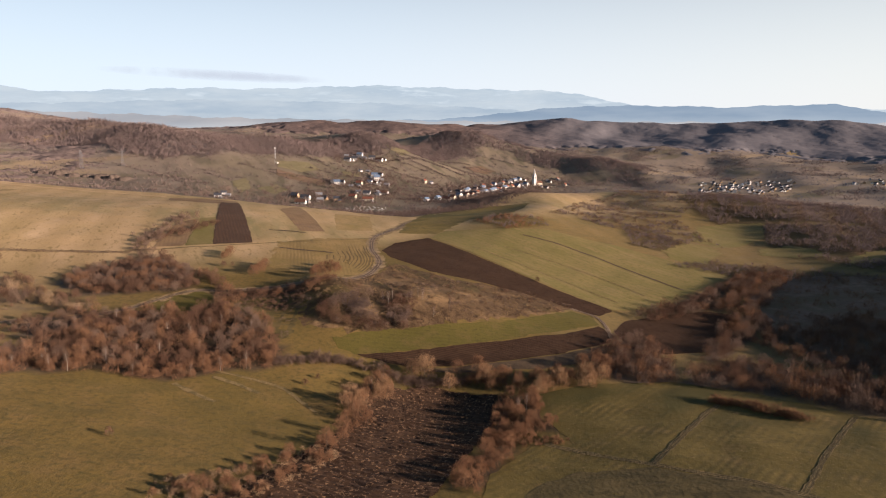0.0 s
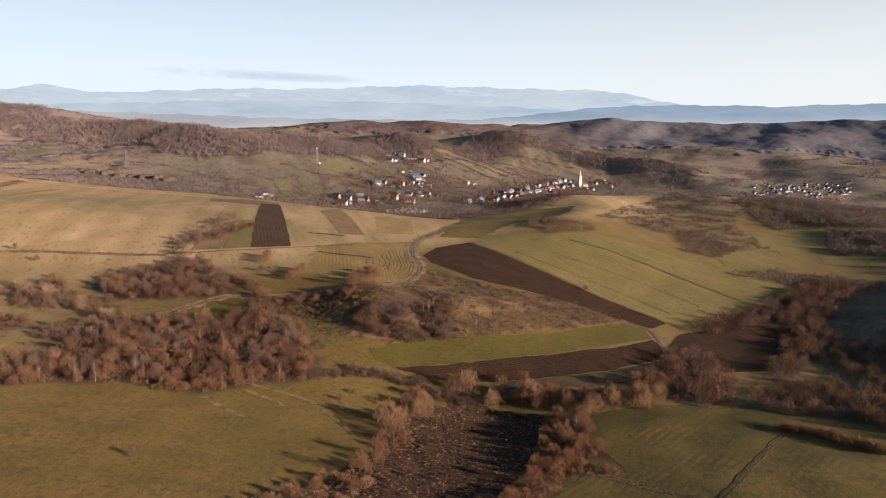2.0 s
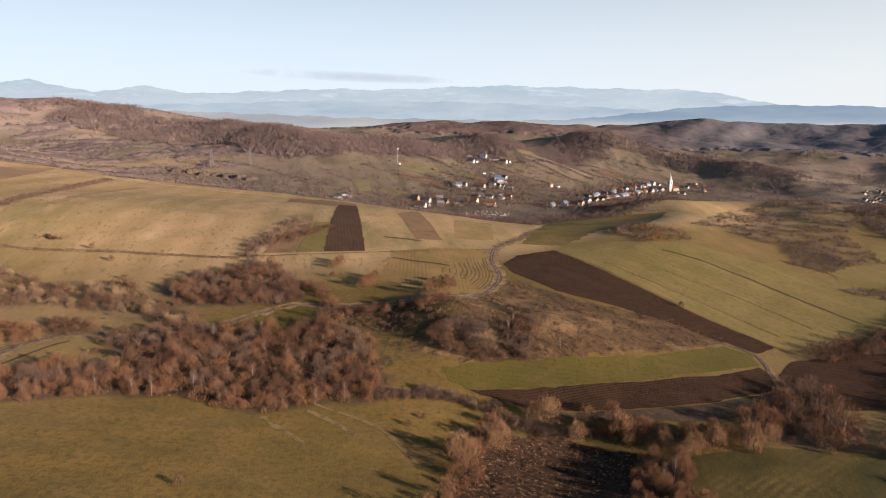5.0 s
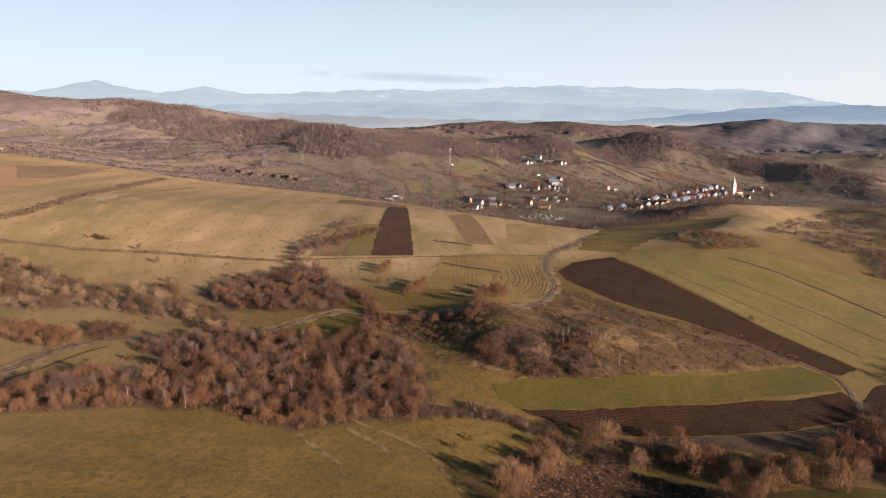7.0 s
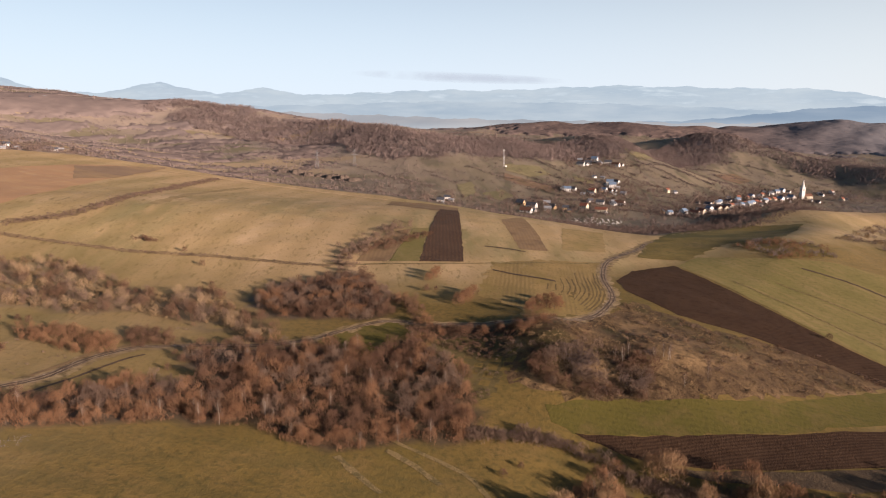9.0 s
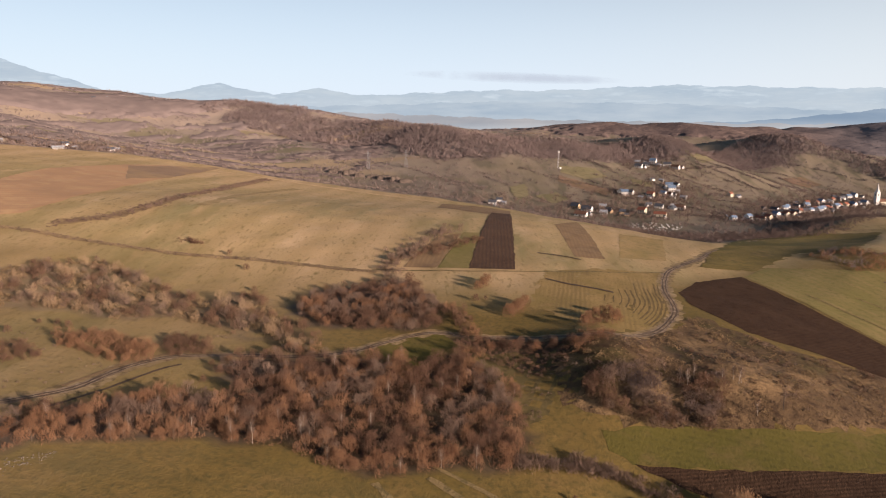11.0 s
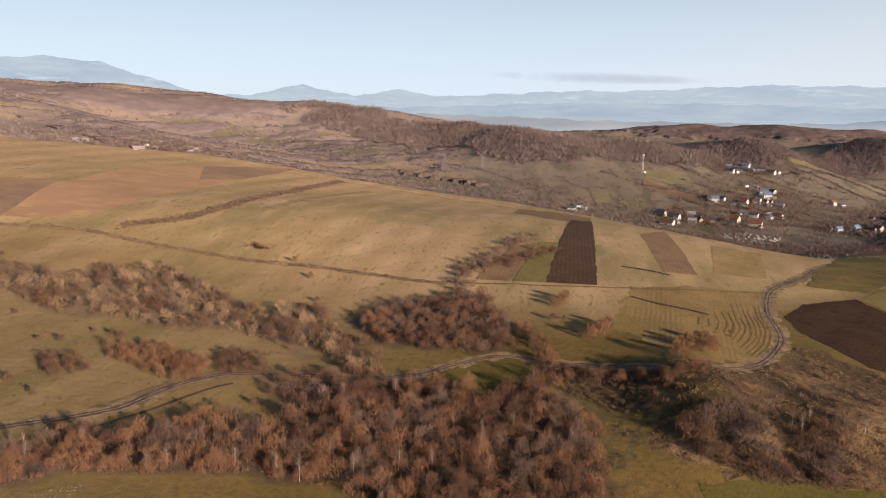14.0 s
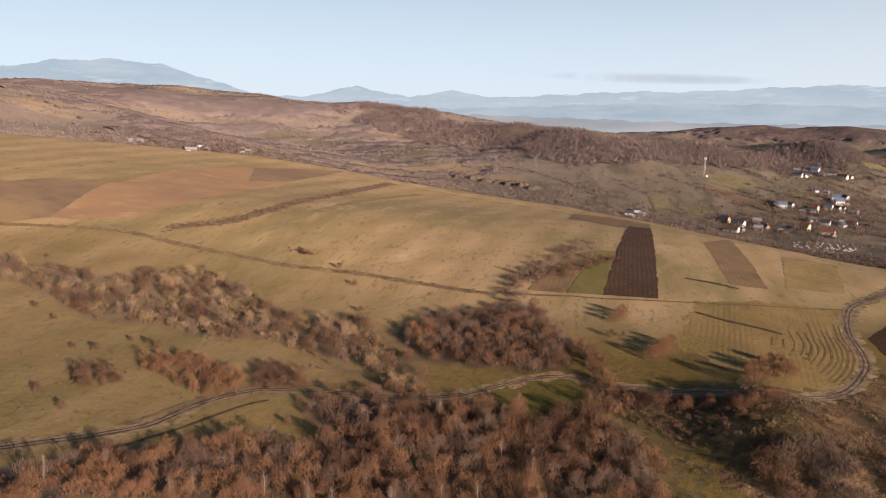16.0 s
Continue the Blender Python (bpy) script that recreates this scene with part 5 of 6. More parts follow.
canopy("far_scrub", west_thorn, 0.25, 0.75, 4.0, 1.7, 0.28, M_SCRUB_FAR, "dense thorn thickets on the western slopes, hazed to mauve-grey", "scrub", 84, 600, 1700)
canopy("far_wood", far_ridges, 0.22, 0.62, 5.0, 3.0, 0.13, M_WOOD_FAR, "leafless woods covering the far ridges, hazed to mauve-brown", "woods", 78, 850, 2700)
fx, fy = sown(60000, 1000, 2300)
keep = r.uniform(0, 1, len(fx)) < np.clip(far_ridges(fx, fy) * 1.3 - 0.1, 0, 1) * 0.13
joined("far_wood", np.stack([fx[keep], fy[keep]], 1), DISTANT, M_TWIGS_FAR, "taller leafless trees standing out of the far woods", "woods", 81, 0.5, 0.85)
fx, fy = sown(150000, 1080, 1900)
keep = r.uniform(0, 1, len(fx)) < np.clip(east_copses(fx, fy) * 1.6 - 0.35, 0.0, 0.75)
joined("far_wood", np.stack([fx[keep], fy[keep]], 1), CROWNS, M_TWIGS_FAR, "leafless copses and hedged plots of the eastern valley", "woods", 85, 0.4, 0.9)
fx, fy = sown(190000, 1000, 1800)
bank = from_line(BANK, fx, fy) < 112
fx, fy = fx[bank], fy[bank]
keep = r.uniform(0, 1, len(fx)) < np.clip(hill_woods(fx, fy) * 1.5 - 0.15, 0, 1)
joined("far_wood", np.stack([fx[keep], fy[keep]], 1), CROWNS, M_TWIGS_FAR, "close leafless wood on the long bank behind the village", "woods", 83, 0.75, 1.35)
fx, fy = sown(240000, 650, 2300)
keep = r.uniform(0, 1, len(fx)) < hill_scrub(fx, fy) ** 1.5 * np.clip(950 / np.hypot(fx, fy) - 0.2, 0.14, 0.8) * (1 - hill_woods(fx, fy))
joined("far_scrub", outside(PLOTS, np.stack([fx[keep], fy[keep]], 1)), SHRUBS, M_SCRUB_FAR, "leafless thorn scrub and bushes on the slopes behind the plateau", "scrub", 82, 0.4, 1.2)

plots = [FAR_HEDGE_A, FAR_HEDGE_B, FAR_HEDGE_C, FAR_HEDGE_D, FAR_HEDGE_E, FAR_HEDGE_F, FAR_HEDGE_G, FAR_HEDGE_H] + EAST_BELTS
for k in range(30):
    # plot boundaries running down the slope round the village
    x, y, a, long = r.uniform(-260, 130), r.uniform(880, 1480), radians(r.normal(-32, 10)), r.uniform(25, 75)
    plots.append([(x - math.cos(a) * long, y - math.sin(a) * long), (x, y + r.normal(0, 4)), (x + math.cos(a) * long, y + math.sin(a) * long)])
for i, line in enumerate(plots):
    c = np.array([v[:2] for v in curve_through(line, 2.0)])
    n = min(260, int(len(c) * 1.6))
    pts = c[r.randint(len(c), size=n)] + r.normal(0, 6.0 if line in EAST_BELTS else 1.8, (n, 2))
    joined("hedge", pts, SHRUBS, M_SCRUB_FAR, "leafless field hedge on the slope round the village", "hedge", 160 + i, 0.4, 1.1)

k = np.random.RandomState(15)
edge = np.array([(-188, 213), (-188, 218), (-187, 221), (-186, 224), (-186, 227)])
v, f = [], []
for i in range(110):
    x, y = edge[k.randint(5)] + k.normal(0, 1.3, 2)
    a, b, c = k.uniform(0.10, 0.30, 3)
    z, n = lift(x, y) + c * 0.3, len(v)
    v += [(x + a, y, z), (x - a, y + 0.1, z), (x, y + b, z), (x + 0.05, y - b, z), (x, y, z + c), (x, y, z - c)]
    f += [tuple(n + j for j in q) for q in ((0, 2, 4), (2, 1, 4), (1, 3, 4), (3, 0, 4), (2, 0, 5), (1, 2, 5), (3, 1, 5), (0, 3, 5))]
tagged(new("rubble", mesh_from("rubble", v, f, M_RUBBLE)), "pale stones and rubble dumped at the copse's edge", "rubble", kind="stuff")

# ---- mountains on the horizon ----
def far_range(name, radius, crest, colour, label, rough, foot=-40.0, seed=1, snow=False, deep=(0.76, 0.82, 0.88)):
    """A hazy range on a wide arc, far behind all else: crest gives degrees to the right and crest heights."""
    az = np.linspace(-88, 62, 700)
    a = np.array(crest, float)
    top = np.interp(az, a[:, 0], a[:, 1])
    k = np.random.RandomState(seed)
    for m, h in ((4.0, 1.0), (1.6, 0.6), (0.6, 0.3)):
        top = top + rough * h * np.sin(az * math.tau / m + k.uniform(0, 6) + 1.5 * np.sin(az / m * 0.7 + k.uniform(0, 6)))
    rows = []
    for q in np.linspace(0, 1, 9):
        rr = radius * (1 - 0.10 * (1 - q))
        rows.append(np.stack([rr * np.sin(np.radians(az)), 70 + rr * np.cos(np.radians(az)), foot + (top - foot) * q], 1))
    v = np.concatenate(rows)
    n = len(az)
    i = np.arange(n * 9).reshape(9, n)
    f = np.stack([i[:-1, :-1], i[:-1, 1:], i[1:, 1:], i[1:, :-1]], -1).reshape(-1, 4)
    m = bpy.data.materials.new(name)
    m.use_nodes = True
    nt = m.node_tree
    p = nt.nodes["Principled BSDF"]
    p.inputs["Roughness"].default_value, p.inputs["Specular IOR Level"].default_value = 1.0, 0.0
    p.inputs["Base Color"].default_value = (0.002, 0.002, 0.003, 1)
    geo = nt.nodes.new("ShaderNodeNewGeometry").outputs["Position"]
    mp = nt.nodes.new("ShaderNodeMapping")
    mp.inputs["Scale"].default_value = (0.55, 0.55, 3.2)
    nt.links.new(geo, mp.inputs[0])
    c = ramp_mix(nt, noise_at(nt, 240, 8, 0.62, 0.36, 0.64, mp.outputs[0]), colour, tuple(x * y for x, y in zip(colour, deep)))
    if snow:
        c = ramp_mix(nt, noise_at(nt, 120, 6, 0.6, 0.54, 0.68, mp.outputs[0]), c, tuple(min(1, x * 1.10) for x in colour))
    # painted haze: the colour pales towards the foot of the range
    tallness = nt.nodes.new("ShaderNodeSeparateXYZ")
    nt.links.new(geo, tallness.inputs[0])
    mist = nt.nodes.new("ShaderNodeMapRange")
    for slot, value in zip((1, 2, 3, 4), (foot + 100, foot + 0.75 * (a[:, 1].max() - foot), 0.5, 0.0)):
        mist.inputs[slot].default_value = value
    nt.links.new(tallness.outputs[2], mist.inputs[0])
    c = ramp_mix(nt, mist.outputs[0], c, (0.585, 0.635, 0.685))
    # the range glows, so its haze colour shows without any lamp on it
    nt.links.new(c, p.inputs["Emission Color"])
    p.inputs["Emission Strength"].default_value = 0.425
    return tagged(new(name, mesh_from(name, v, f, m, True)), label, "mountains", kind="structure")


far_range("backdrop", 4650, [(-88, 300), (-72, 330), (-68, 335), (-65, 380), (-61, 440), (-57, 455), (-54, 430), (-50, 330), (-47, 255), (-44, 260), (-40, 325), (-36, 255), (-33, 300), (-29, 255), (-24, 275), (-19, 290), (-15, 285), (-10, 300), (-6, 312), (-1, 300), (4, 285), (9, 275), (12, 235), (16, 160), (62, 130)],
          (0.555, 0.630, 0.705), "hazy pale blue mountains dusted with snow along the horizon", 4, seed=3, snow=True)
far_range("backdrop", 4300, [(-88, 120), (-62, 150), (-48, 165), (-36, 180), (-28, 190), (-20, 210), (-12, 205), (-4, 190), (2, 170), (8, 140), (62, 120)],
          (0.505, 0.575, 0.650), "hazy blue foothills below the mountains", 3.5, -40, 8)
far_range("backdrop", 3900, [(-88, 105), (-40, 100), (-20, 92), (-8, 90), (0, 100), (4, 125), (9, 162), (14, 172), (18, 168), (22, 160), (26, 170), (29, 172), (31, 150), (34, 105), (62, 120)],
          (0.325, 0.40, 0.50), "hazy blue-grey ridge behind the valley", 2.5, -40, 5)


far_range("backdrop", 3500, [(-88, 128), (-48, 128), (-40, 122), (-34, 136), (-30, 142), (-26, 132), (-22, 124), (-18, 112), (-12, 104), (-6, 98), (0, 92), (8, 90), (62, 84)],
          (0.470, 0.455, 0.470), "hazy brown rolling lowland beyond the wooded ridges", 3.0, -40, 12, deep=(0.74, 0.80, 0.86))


def streak_cloud():
    """A thin dark smear of cloud low over the mountains."""
    az = np.linspace(-26, -9, 60)
    v = []
    for q in np.linspace(-1, 1, 9):
        half = 36 * np.sqrt(np.clip(1 - ((az + 17.5) / 9) ** 2, 0.02, 1))
        mid = 400 - (az + 26) * 3.2
        v.append(np.stack([4750 * np.sin(np.radians(az)), 70 + 4750 * np.cos(np.radians(az)), mid + q * half], 1))
    v = np.concatenate(v)
    i = np.arange(9 * 60).reshape(9, 60)
    f = np.stack([i[:-1, :-1], i[:-1, 1:], i[1:, 1:], i[1:, :-1]], -1).reshape(-1, 4)
    m = bpy.data.materials.new("thin_cloud")
    m.use_nodes = True
    nt = m.node_tree
    p = nt.nodes["Principled BSDF"]
    p.inputs["Base Color"].default_value = (0.02, 0.022, 0.025, 1)
    p.inputs["Specular IOR Level"].default_value = 0.0
    # added glow in place of the sky's light on the cloud
    p.inputs["Emission Color"].default_value, p.inputs["Emission Strength"].default_value = (0.52, 0.58, 0.68, 1), 0.445
    me = mesh_from("cloud", v, f, m, True)
    fade = me.attributes.new("fade", "FLOAT", "POINT")
    qq = np.repeat(np.linspace(-1, 1, 9), 60)
    aa = np.tile(np.linspace(-1, 1, 60), 9)
    fade.data.foreach_set("value", (np.clip(1 - qq ** 2, 0, 1) * np.clip(1 - aa ** 4, 0, 1)).astype(np.float32))
    at = nt.nodes.new("ShaderNodeAttribute")
    at.attribute_name = "fade"
    mul = nt.nodes.new("ShaderNodeMath")
    mul.operation = "MULTIPLY"
    nt.links.new(at.outputs["Fac"], mul.inputs[0])
    nt.links.new(noise_at(nt, 260, low=0.25, high=0.60), mul.inputs[1])
    nt.links.new(mul.outputs[0], p.inputs["Alpha"])
    return tagged(new("cloud", me), "thin grey streak of cloud low over the mountains", "cloud", kind="structure")


streak_cloud()


# ---- village ----
def part(name, bm, mat, parent, label=""):
    bmesh.ops.recalc_face_normals(bm, faces=bm.faces[:])
    me = bpy.data.meshes.new(name)
    bm.to_mesh(me)
    bm.free()
    me.materials.append(mat)
    o = new(name, me)
    o.parent = parent
    return tagged(o, label)


def box(bm, x0, y0, z0, x1, y1, z1):
    v = [bm.verts.new(p) for p in ((x0, y0, z0), (x1, y0, z0), (x1, y1, z0), (x0, y1, z0), (x0, y0, z1), (x1, y0, z1), (x1, y1, z1), (x0, y1, z1))]
    for q in ((3, 2, 1, 0), (4, 5, 6, 7), (0, 1, 5, 4), (1, 2, 6, 5), (2, 3, 7, 6), (3, 0, 4, 7)):
        bm.faces.new([v[k] for k in q])
    return bm


def plaster(name, c):
    return material(name, c, [(tuple(x * 0.8 for x in c), 3, 0.5, 0.75)], rough=0.85, bump=((0.5, 0.02),), tone_scale=0.85)


def roofing(name, c):
    return material(name, c, [(tuple(x * 0.65 for x in c), 2.5, 0.45, 0.7), (tuple(min(1, x * 1.35) for x in c), 0.8, 0.55, 0.75)], rough=0.7, bump=((0.3, 0.05),))


M_WHITE, M_CREAM, M_OCHRE, M_GREYW = plaster("white_plaster", (0.64, 0.62, 0.59)), plaster("cream_plaster", (0.52, 0.46, 0.36)), plaster("ochre_plaster", (0.42, 0.30, 0.18)), plaster("grey_render", (0.28, 0.265, 0.25))
M_SLATE, M_RED, M_BLUE, M_BROWN, M_TIN = roofing("dark_slate", (0.075, 0.08, 0.095)), roofing("red_tiles", (0.25, 0.10, 0.065)), roofing("blue_grey_sheet", (0.15, 0.21, 0.30)), roofing("brown_tiles", (0.17, 0.09, 0.06)), roofing("pale_tin", (0.30, 0.31, 0.33))
M_GLASS = material("dark_window_glass", (0.03, 0.035, 0.045), rough=0.1, spec=0.5)
M_WOODD = material("weathered_door_wood", (0.14, 0.09, 0.055), [((0.2, 0.14, 0.09), 0.4, 0.45, 0.65)])


def house(w, d, h, roof_h, wall_mat, roof_mat, label, two_rows=False):
    root = tagged(new("house"), label, "house", "houses of the village")
    bm = bmesh.new()
    x, y = w / 2, d / 2
    lo = [bm.verts.new(p) for p in ((-x, -y, -1.5), (x, -y, -1.5), (x, y, -1.5), (-x, y, -1.5))]
    hi = [bm.verts.new(p) for p in ((-x, -y, h), (x, -y, h), (x, y, h), (-x, y, h))]
    ga, gb = bm.verts.new((-x, 0, h + roof_h)), bm.verts.new((x, 0, h + roof_h))
    bm.faces.new((lo[0], lo[1], hi[1], hi[0]))
    bm.faces.new((lo[2], lo[3], hi[3], hi[2]))
    bm.faces.new((lo[1], lo[2], hi[2], gb, hi[1]))
    bm.faces.new((lo[3], lo[0], hi[0], ga, hi[3]))
    bm.faces.new(lo[::-1])
    bm.faces.new((hi[0], hi[1], gb, ga))
    bm.faces.new((hi[2], hi[3], ga, gb))
    part("wall", bm, wall_mat, root)
    bm = bmesh.new()
    o, t = 0.5, 0.18
    k = roof_h / y
    for s in (-1, 1):
        q = [(-x - o, s * (y + o), h - k * o + 0.03), (x + o, s * (y + o), h - k * o + 0.03), (x + o, 0, h + roof_h + 0.03), (-x - o, 0, h + roof_h + 0.03)]
        v = [bm.verts.new(p) for p in q] + [bm.verts.new((a, b, c + t)) for a, b, c in q]
        for f in ((3, 2, 1, 0), (4, 5, 6, 7), (0, 1, 5, 4), (1, 2, 6, 5), (2, 3, 7, 6), (3, 0, 4, 7)):
            bm.faces.new([v[i] for i in f])
    roof = part("roof", bm, roof_mat, root)
    part("chimney", box(bmesh.new(), x * 0.4, -0.35, h + roof_h - 0.6, x * 0.4 + 0.6, 0.35, h + roof_h + 1.1), M_BROWN, roof)
    rows = (1.0, 3.6) if two_rows else (1.0,)
    for z in rows:
        for u in (-0.62, 0.0, 0.62):
            for s in (-1, 1):
                if u or z > 2 or s > 0:
                    part("window", box(bmesh.new(), u * x - 0.5, s * y - 0.04, z, u * x + 0.5, s * y + 0.04, z + 1.3), M_GLASS, root)
        for u in (-0.35, 0.35):
            part("window", box(bmesh.new(), x - 0.04, u * y * 1.2 - 0.45, z, x + 0.04, u * y * 1.2 + 0.45, z + 1.3), M_GLASS, root)
    part("door", box(bmesh.new(), -0.5, -y - 0.05, 0, 0.5, -y + 0.03, 2.1), M_WOODD, root)
    return root


HOUSE_KINDS = [house(11, 7.5, 3.2, 3.2, M_WHITE, M_SLATE, "white village house with a dark slate roof"), house(9, 8, 5.6, 3.0, M_CREAM, M_RED, "two-storey cream house with a red tiled roof", True),
               house(13, 7, 3.0, 2.8, M_WHITE, M_BROWN, "long white village house with a brown roof"), house(9, 7, 3.2, 3.4, M_OCHRE, M_SLATE, "ochre village house with a dark roof"),
               house(10, 8, 5.4, 3.0, M_WHITE, M_BLUE, "two-storey white house with a blue-grey roof", True), house(8, 6, 2.8, 2.2, M_GREYW, M_TIN, "grey outbuilding with a pale tin roof"),
               house(15, 8, 3.4, 2.6, M_CREAM, M_RED, "long cream farm building with a red roof")]
HOUSES_TOP = [(-165,1229), (-156,1249), (-149,1275), (-127,1272), (-114,1267), (-172,1267)]
HOUSES_MID = [(-121,1141), (-107,1106), (-100,1131), (-95,1089), (-109,1052), (-103,1055), (-102,1089), (-131,1006), (-121,1021), (-152,1014), (-147,1024), (-104,962), (-84,1054), (-90,984), (-82,977), (-117,913), (-97,909), (-137,904)]
HOUSES_LOW = [(-174,859), (-174,891), (-162,920), (-155,888), (-189,898), (-270,844), (-260,852)]
STREET_LOW, STREET_HIGH = [(6,960), (32,1017), (64,1093), (104,1203), (147,1297)], [(25,1067), (53,1134), (92,1231), (130,1326), (153,1397)]
HOUSES_STREET = [(-22,942), (-7,956), (-30,1143), (213,1411), (235,1455), (237,1373), (190,1300)]
FARMS = [(-626,588), (-670,636), (-653,633), (-632,600), (-705,579), (-701,587), (-641,667), (-642,677), (-1035,996), (-1029,1017), (-989,1118)]
VILLAGE_E = [(453,1253), (514,1409), (593,1410), (632,1421), (704,1406), (640,1296), (533,1216), (488,1253)]
VILLAGE_E2 = [(684,1282), (721,1293), (787,1373), (866,1382), (819,1304), (756,1318)]
hr = random.Random(12)
for line, gap in ((STREET_LOW, 14.0), (STREET_HIGH, 24.0)):
    for v in curve_through(line, gap)[::1]:
        HOUSES_STREET.append((v.x + hr.uniform(-5, 5), v.y + hr.uniform(-5, 5)))
used = set()


def put_house(x, y, kind, turn, s=1.0):
    m = pose(x, y, lift(x, y), 0, 0, turn)
    ob = HOUSE_KINDS[kind] if kind not in used else copy_thing(HOUSE_KINDS[kind], m)
    used.add(kind)
    ob.matrix_basis = m
    ob.scale = (s, s, s)


for i, (x, y) in enumerate(HOUSES_TOP):
    put_house(x, y, (0, 0, 4, 0, 2, 5)[i], hr.uniform(-25, 5))
for i, (x, y) in enumerate(HOUSES_MID):
    put_house(x, y, (5, 4, 0, 5, 4, 2, 4, 5, 1, 4, 0, 0, 5, 5, 2, 1, 6, 3)[i], hr.uniform(-30, 20), hr.uniform(0.7, 0.95))
for i, (x, y) in enumerate(HOUSES_LOW):
    put_house(x, y, (2, 0, 5, 5, 3, 0, 5)[i], hr.uniform(-20, 15), 0.75 if i > 4 else 1.0)
for i, (x, y) in enumerate(HOUSES_STREET):
    put_house(x, y, hr.choice((0, 0, 2, 4, 4, 0, 1, 6)), hr.uniform(35, 65) + (90 if hr.random() < 0.4 else 0), hr.uniform(0.65, 0.9))
for i, (x, y) in enumerate(FARMS):
    put_house(x, y, (5, 0, 5, 5, 5, 5, 0, 5, 0, 5, 5)[i], hr.uniform(20, 70), 0.62)
for x, y in HOUSES_TOP + HOUSES_MID + HOUSES_LOW + HOUSES_STREET + HOUSES_STREET:
    if hr.random() < 0.8:
        a = hr.uniform(0, math.tau)
        put_house(x + 13 * math.cos(a), y + 13 * math.sin(a), hr.choice((5, 3, 0, 0)), hr.uniform(0, 180), hr.uniform(0.5, 0.75))
for poly, gap in ((VILLAGE_E, 15.0), (VILLAGE_E2, 17)):
    for x, y in scattered(poly, gap, 5, 0.9):
        if hr.random() < 0.7:
            put_house(x, y, hr.choice((0, 0, 0, 2, 4, 3)), hr.uniform(60, 120), hr.uniform(0.42, 0.64))


def church(x, y):
    root = tagged(new("church"), "white village church with a tall tower and pointed spire", "church")
    root.matrix_basis = pose(x, y, lift(x, y), 0, 0, 30)
    bm = box(bmesh.new(), -2.9, -2.9, -4, 2.9, 2.9, 19)
    tower = part("tower", bm, M_WHITE, root)
    part("cornice", box(bmesh.new(), -3.2, -3.2, 18.6, 3.2, 3.2, 19.4), M_WHITE, tower)
    bm = bmesh.new()
    rings = [(3.1, 19.4), (2.2, 22.0), (1.3, 26.0), (0.0, 32.0)]
    vs = [[bm.verts.new((r * math.cos(math.tau * (k + .5) / 8), r * math.sin(math.tau * (k + .5) / 8), z)) for k in range(8)] if r else [bm.verts.new((0, 0, z))] for r, z in rings]
    for a, b in zip(vs, vs[1:]):
        for k in range(8):
            j = (k + 1) % 8
            bm.faces.new((a[k], a[j], b[j], b[k]) if len(b) > 1 else (a[k], a[j], b[0]))
    part("spire", bm, M_WHITE, root)
    for s in (-1, 1):
        part("belfry_opening", box(bmesh.new(), -0.8, s * 2.9 - 0.05, 13.5, 0.8, s * 2.9 + 0.05, 16.5), M_GLASS, tower)
        part("belfry_opening", box(bmesh.new(), s * 2.9 - 0.05, -0.8, 13.5, s * 2.9 + 0.05, 0.8, 16.5), M_GLASS, tower)
    part("nave", box(bmesh.new(), 2.9, -4, -4, 16, 4, 5), M_CREAM, root)
    bm = bmesh.new()
    for s in (-1, 1):
        v = [bm.verts.new(p) for p in ((2.9, s * 4.4, 4.7), (16.4, s * 4.4, 4.7), (16.4, 0, 8.5), (2.9, 0, 8.5))]
        w = [bm.verts.new((q.co.x, q.co.y, q.co.z + 0.3)) for q in v]
        bm.faces.new(w)
        bm.faces.new(v[::-1])
        for k in range(4):
            j = (k + 1) % 4
            bm.faces.new((v[k], v[j], w[j], w[k]))
    part("nave_roof", bm, M_BROWN, root)
    return root


church(172, 1330)
M_STEEL = material("galvanised_steel", (0.55, 0.56, 0.57), [((0.4, 0.4, 0.41), 1.5, 0.45, 0.65)], rough=0.5)
M_DSTEEL = material("dull_pylon_steel", (0.20, 0.20, 0.21), [((0.14, 0.14, 0.15), 1.5, 0.45, 0.65)], rough=0.6)


def bar(bm, a, b, r):
    a, b = Vector(a), Vector(b)
    n = (b - a).normalized()
    s = n.orthogonal().normalized()
    t = n.cross(s)
    va = [bm.verts.new(a + (s * math.cos(c) + t * math.sin(c)) * r) for c in (0, math.pi / 2, math.pi, 1.5 * math.pi)]
    vb = [bm.verts.new(b + (s * math.cos(c) + t * math.sin(c)) * r) for c in (0, math.pi / 2, math.pi, 1.5 * math.pi)]
    for k in range(4):
        bm.faces.new((va[k], va[(k + 1) % 4], vb[(k + 1) % 4], vb[k]))
    bm.faces.new(va[::-1])
    bm.faces.new(vb)
    return bm


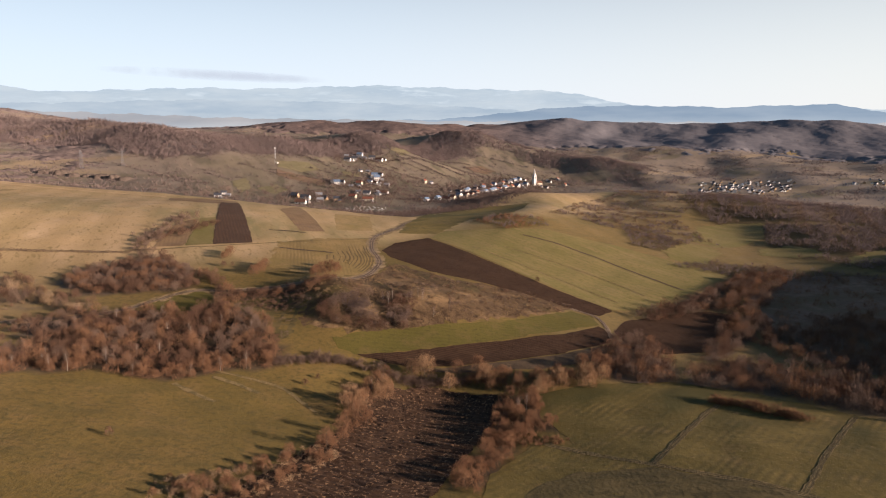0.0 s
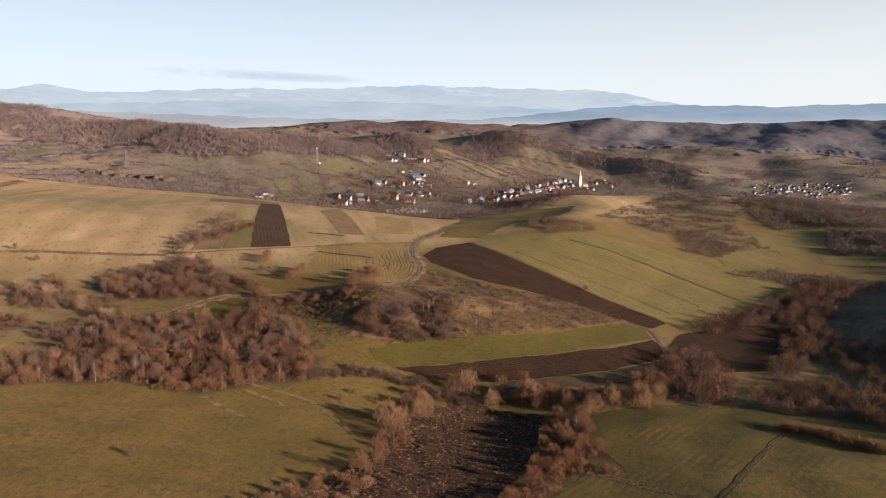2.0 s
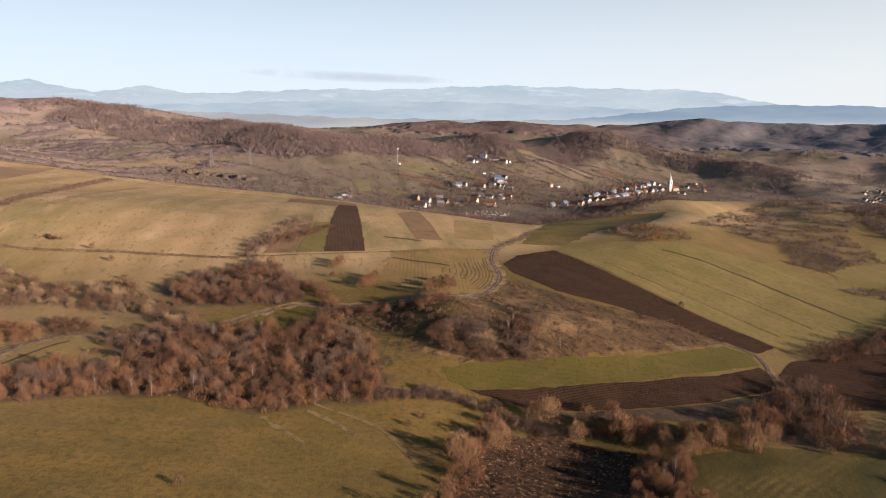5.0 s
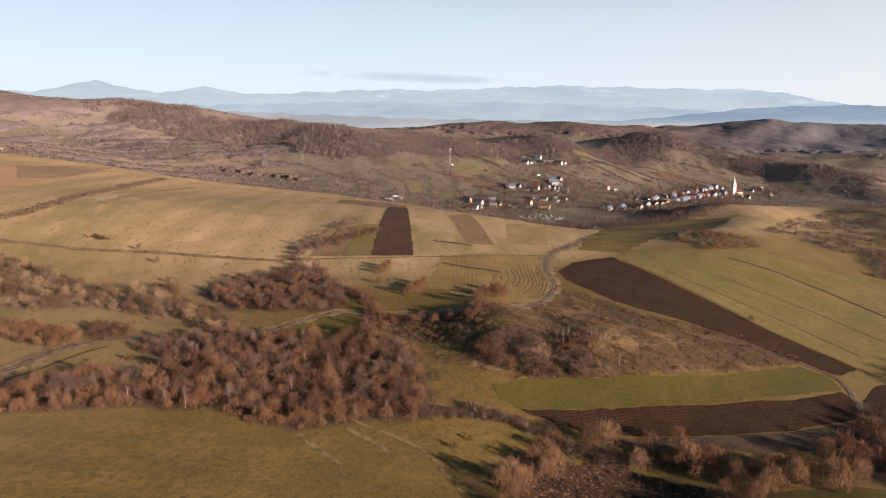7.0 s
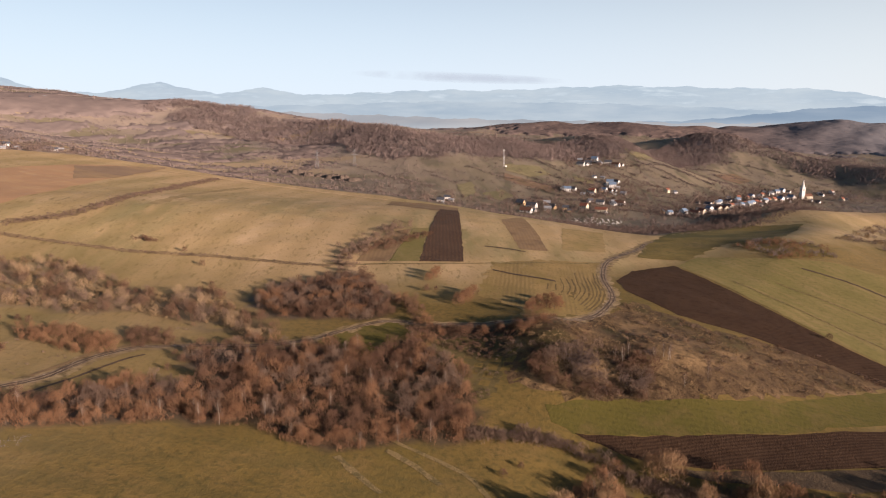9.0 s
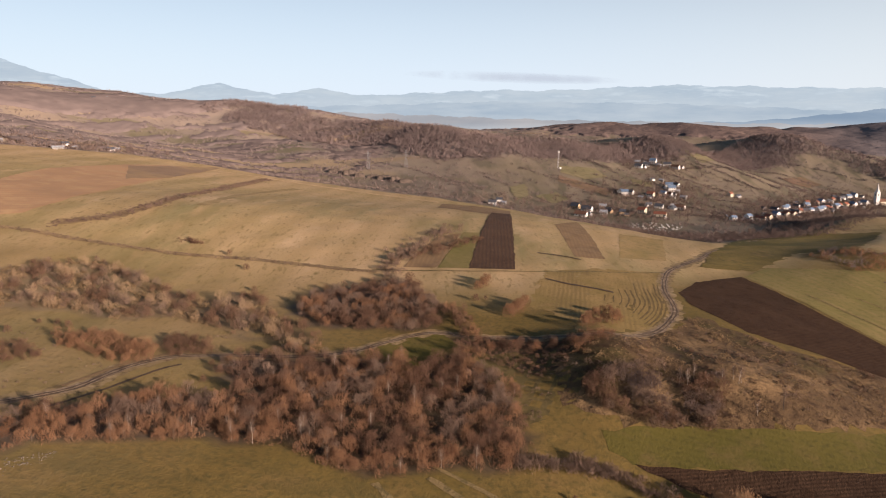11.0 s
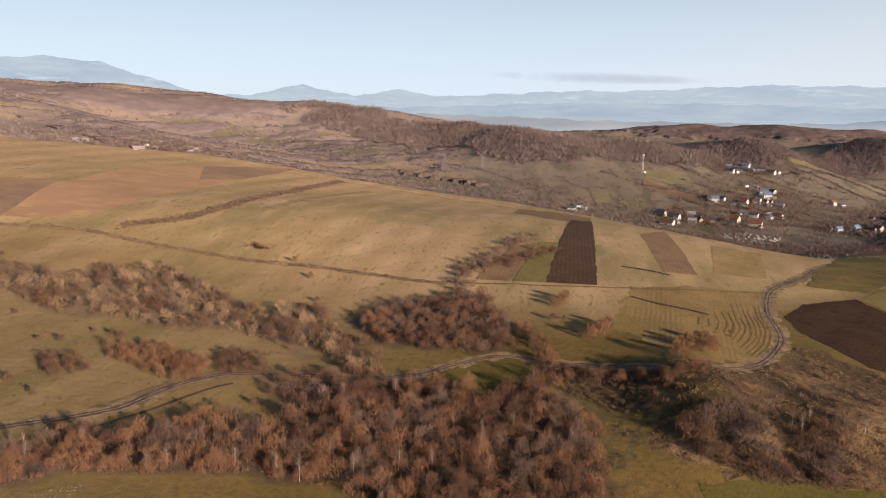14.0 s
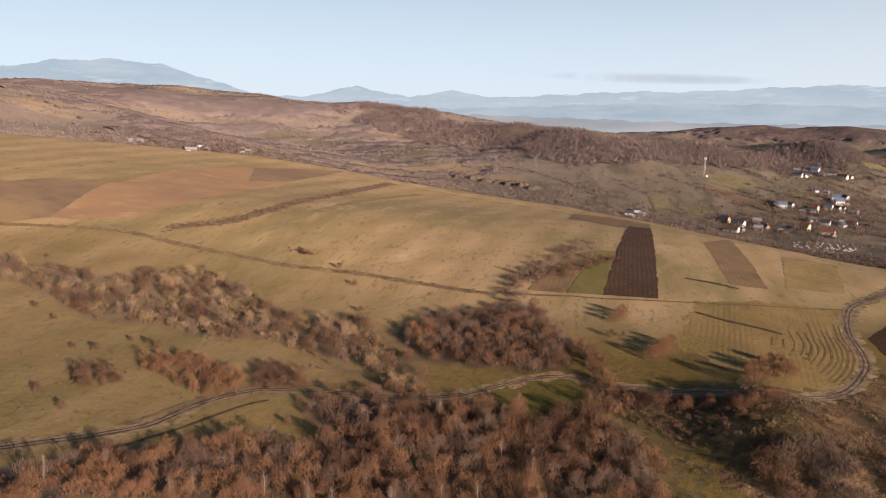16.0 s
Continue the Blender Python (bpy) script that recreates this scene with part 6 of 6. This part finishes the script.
def lattice(name, x, y, tall, foot, head, label, category, mat, thick, arms=(), hut=False):
    root = tagged(new(name), label, category)
    root.matrix_basis = pose(x, y, lift(x, y), 0, 0, 25)
    at = lambda k, u: ((1, 1, -1, -1)[k] * (foot + (head - foot) * u), (1, -1, -1, 1)[k] * (foot + (head - foot) * u), -1.0 + (tall + 1.0) * u)
    for k in range(4):
        part("leg", bar(bmesh.new(), at(k, 0), at(k, 1), thick), mat, root)
    n = 8
    for i in range(n):
        for k in range(4):
            j = (k + 1) % 4
            part("diagonal_brace", bar(bmesh.new(), at(k, i / n), at(j, (i + 1) / n), thick * 0.55), mat, root)
            part("cross_brace", bar(bmesh.new(), at(k, (i + 1) / n), at(j, (i + 1) / n), thick * 0.55), mat, root)
    for z, half in arms:
        bm = bar(bmesh.new(), (-half, 0, z), (half, 0, z), thick)
        bar(bm, (-half, 0, z), (0, 0, z + 1.8), thick * 0.6)
        bar(bm, (half, 0, z), (0, 0, z + 1.8), thick * 0.6)
        part("crossarm", bm, mat, root)
    if hut:
        for k in range(3):
            a = math.tau * k / 3
            part("antenna", box(bmesh.new(), math.cos(a) * 1.3 - 0.3, math.sin(a) * 1.3 - 0.3, tall - 3, math.cos(a) * 1.3 + 0.3, math.sin(a) * 1.3 + 0.3, tall), M_WHITE, root)
        part("equipment_hut", box(bmesh.new(), 2.0, -1.5, -1, 4.2, 1.5, 2.2), M_WHITE, root)
    return root


lattice("radio_mast", -257, 1090, 25, 0.9, 0.45, "slender pale lattice radio mast on the slope", "mast", M_STEEL, 0.075, hut=True)
for x, y in ((-479, 940), (-439, 973)):
    lattice("power_pylon", x, y, 24, 2.2, 0.6, "dull grey lattice power pylon among the scrub", "pylon", M_DSTEEL, 0.16, ((17, 4.5), (20.5, 3.5)))

# field fence on the crest above the village
fence_line = curve_through(FENCE, 5.0)
fence = tagged(new("fence"), "low dark post-and-rail fence on the hill's crest", "fence")
ends = [Vector((v.x, v.y, lift(v.x, v.y))) for v in fence_line]
for q in ends:
    part("post", box(bmesh.new(), q.x - 0.1, q.y - 0.1, q.z - 0.4, q.x + 0.1, q.y + 0.1, q.z + 1.3), M_WOODD, fence)
for q, s in zip(ends, ends[1:]):
    for tall in (0.6, 1.1):
        part("rail", bar(bmesh.new(), q + Vector((0, 0, tall)), s + Vector((0, 0, tall)), 0.07), M_WOODD, fence)

# gravestones of the cemetery below the village
M_STONE = material("pale_gravestone", (0.62, 0.60, 0.57), [((0.4, 0.39, 0.37), 0.5, 0.45, 0.65)])
grave = bmesh.new()
box(grave, -0.45, -0.12, -0.3, 0.45, 0.12, 1.3)
box(grave, -0.6, -0.12, -0.3, 0.6, 2.0, 0.25)
stone_me = bpy.data.meshes.new("gravestone")
grave.to_mesh(stone_me)
grave.free()
stone_me.materials.append(M_STONE)
for x, y in scattered([(-117, 806), (-80, 800), (-66, 850), (-100, 872), (-122, 850)], 5.0, 6):
    if hr.random() < 0.75:
        o = tagged(new("gravestone", stone_me), "small pale gravestone in the cemetery", "gravestone", "gravestones of the cemetery")
        o.matrix_basis = pose(x, y, lift(x, y), 0, 0, -60 + hr.uniform(-8, 8))
        s = hr.uniform(0.5, 0.95)
        o.scale = (s, s, s)

# trees and gardens round the houses, and the belt along the stream
belt = [(-190, 800), (-70, 722), (-20, 722), (60, 810), (150, 960), (260, 1040), (230, 1080), (110, 1000), (10, 860), (-50, 790), (-170, 830)]
joined("tree_belt", scattered(belt, 4.6, 130, 0.7), FARS, M_TWIGS_HILL, "leafless tree belt along the stream below the village", "trees", 131, 0.4, 0.85)
homes = np.array(HOUSES_TOP + HOUSES_MID + HOUSES_LOW + HOUSES_STREET + FARMS[:8], float)
k = np.random.RandomState(9)
garden = np.repeat(homes, 46, axis=0) + k.normal(0, 30, (len(homes) * 46, 2))
far_enough = np.min(np.hypot(garden[:, None, 0] - homes[None, :, 0], garden[:, None, 1] - homes[None, :, 1]), axis=1) > 8.5
garden = garden[far_enough & (beyond_edge(garden[:, 0], garden[:, 1]) > 6)]
joined("garden_trees", garden, FARS, M_TWIGS_HILL, "leafless garden and orchard trees between the houses", "trees", 132, 0.4, 1.2)


# ---- clay bluffs of the old pit ----
M_CLAY = material("pale_clay", (0.135, 0.103, 0.083), [((0.085, 0.066, 0.054), 4, 0.42, 0.65), ((0.185, 0.145, 0.11), 1.5, 0.55, 0.75)], bump=((1.2, 0.4), (0.4, 0.15)))


def bluff(x, y, wide, tall, seed):
    """An eroded clay face between two gullies, sloping back into the hillside."""
    n, m = 15, 9
    k = random.Random(seed)
    ph = k.uniform(0, 9)
    v = []
    for j in range(m):
        u = j / (m - 1)
        for i in range(n):
            a = (i / (n - 1) - 0.5) * 2
            prof = max(0.0, 1 - abs(a) ** 5)
            groove = 0.22 * math.sin(a * 9 + ph + u) + 0.15 * math.sin(a * 17 + 2 * ph - 2 * u)
            face = min(1.0, u * 2.3)
            v.append((a * wide / 2, u * 16 - 6 - groove * wide * 0.10 * (1 - u), -2.5 + (tall * prof * (1 + 0.25 * groove) + 2.5) * face * (1 - 1.35 * max(0, u - 0.45))))
    f = [(j * n + i, j * n + i + 1, (j + 1) * n + i + 1, (j + 1) * n + i) for j in range(m - 1) for i in range(n - 1)]
    o = tagged(new("clay_bluff", mesh_from("clay_bluff", v, f, M_CLAY, True)), "pale eroded clay bluff above the scrub", "bluff", "clay bluffs")
    o.matrix_basis = pose(x, y, lift(x, y), 0, 0, 38 + k.uniform(-10, 10))


for i, (x, y) in enumerate(((-498, 893), (-478, 897), (-461, 893), (-446, 899), (-428, 896), (-411, 892), (-396, 890))):
    bluff(x, y - 8, 19 + 3 * math.sin(i * 2.1), 5.6 + 1.3 * math.sin(i * 1.7), i)
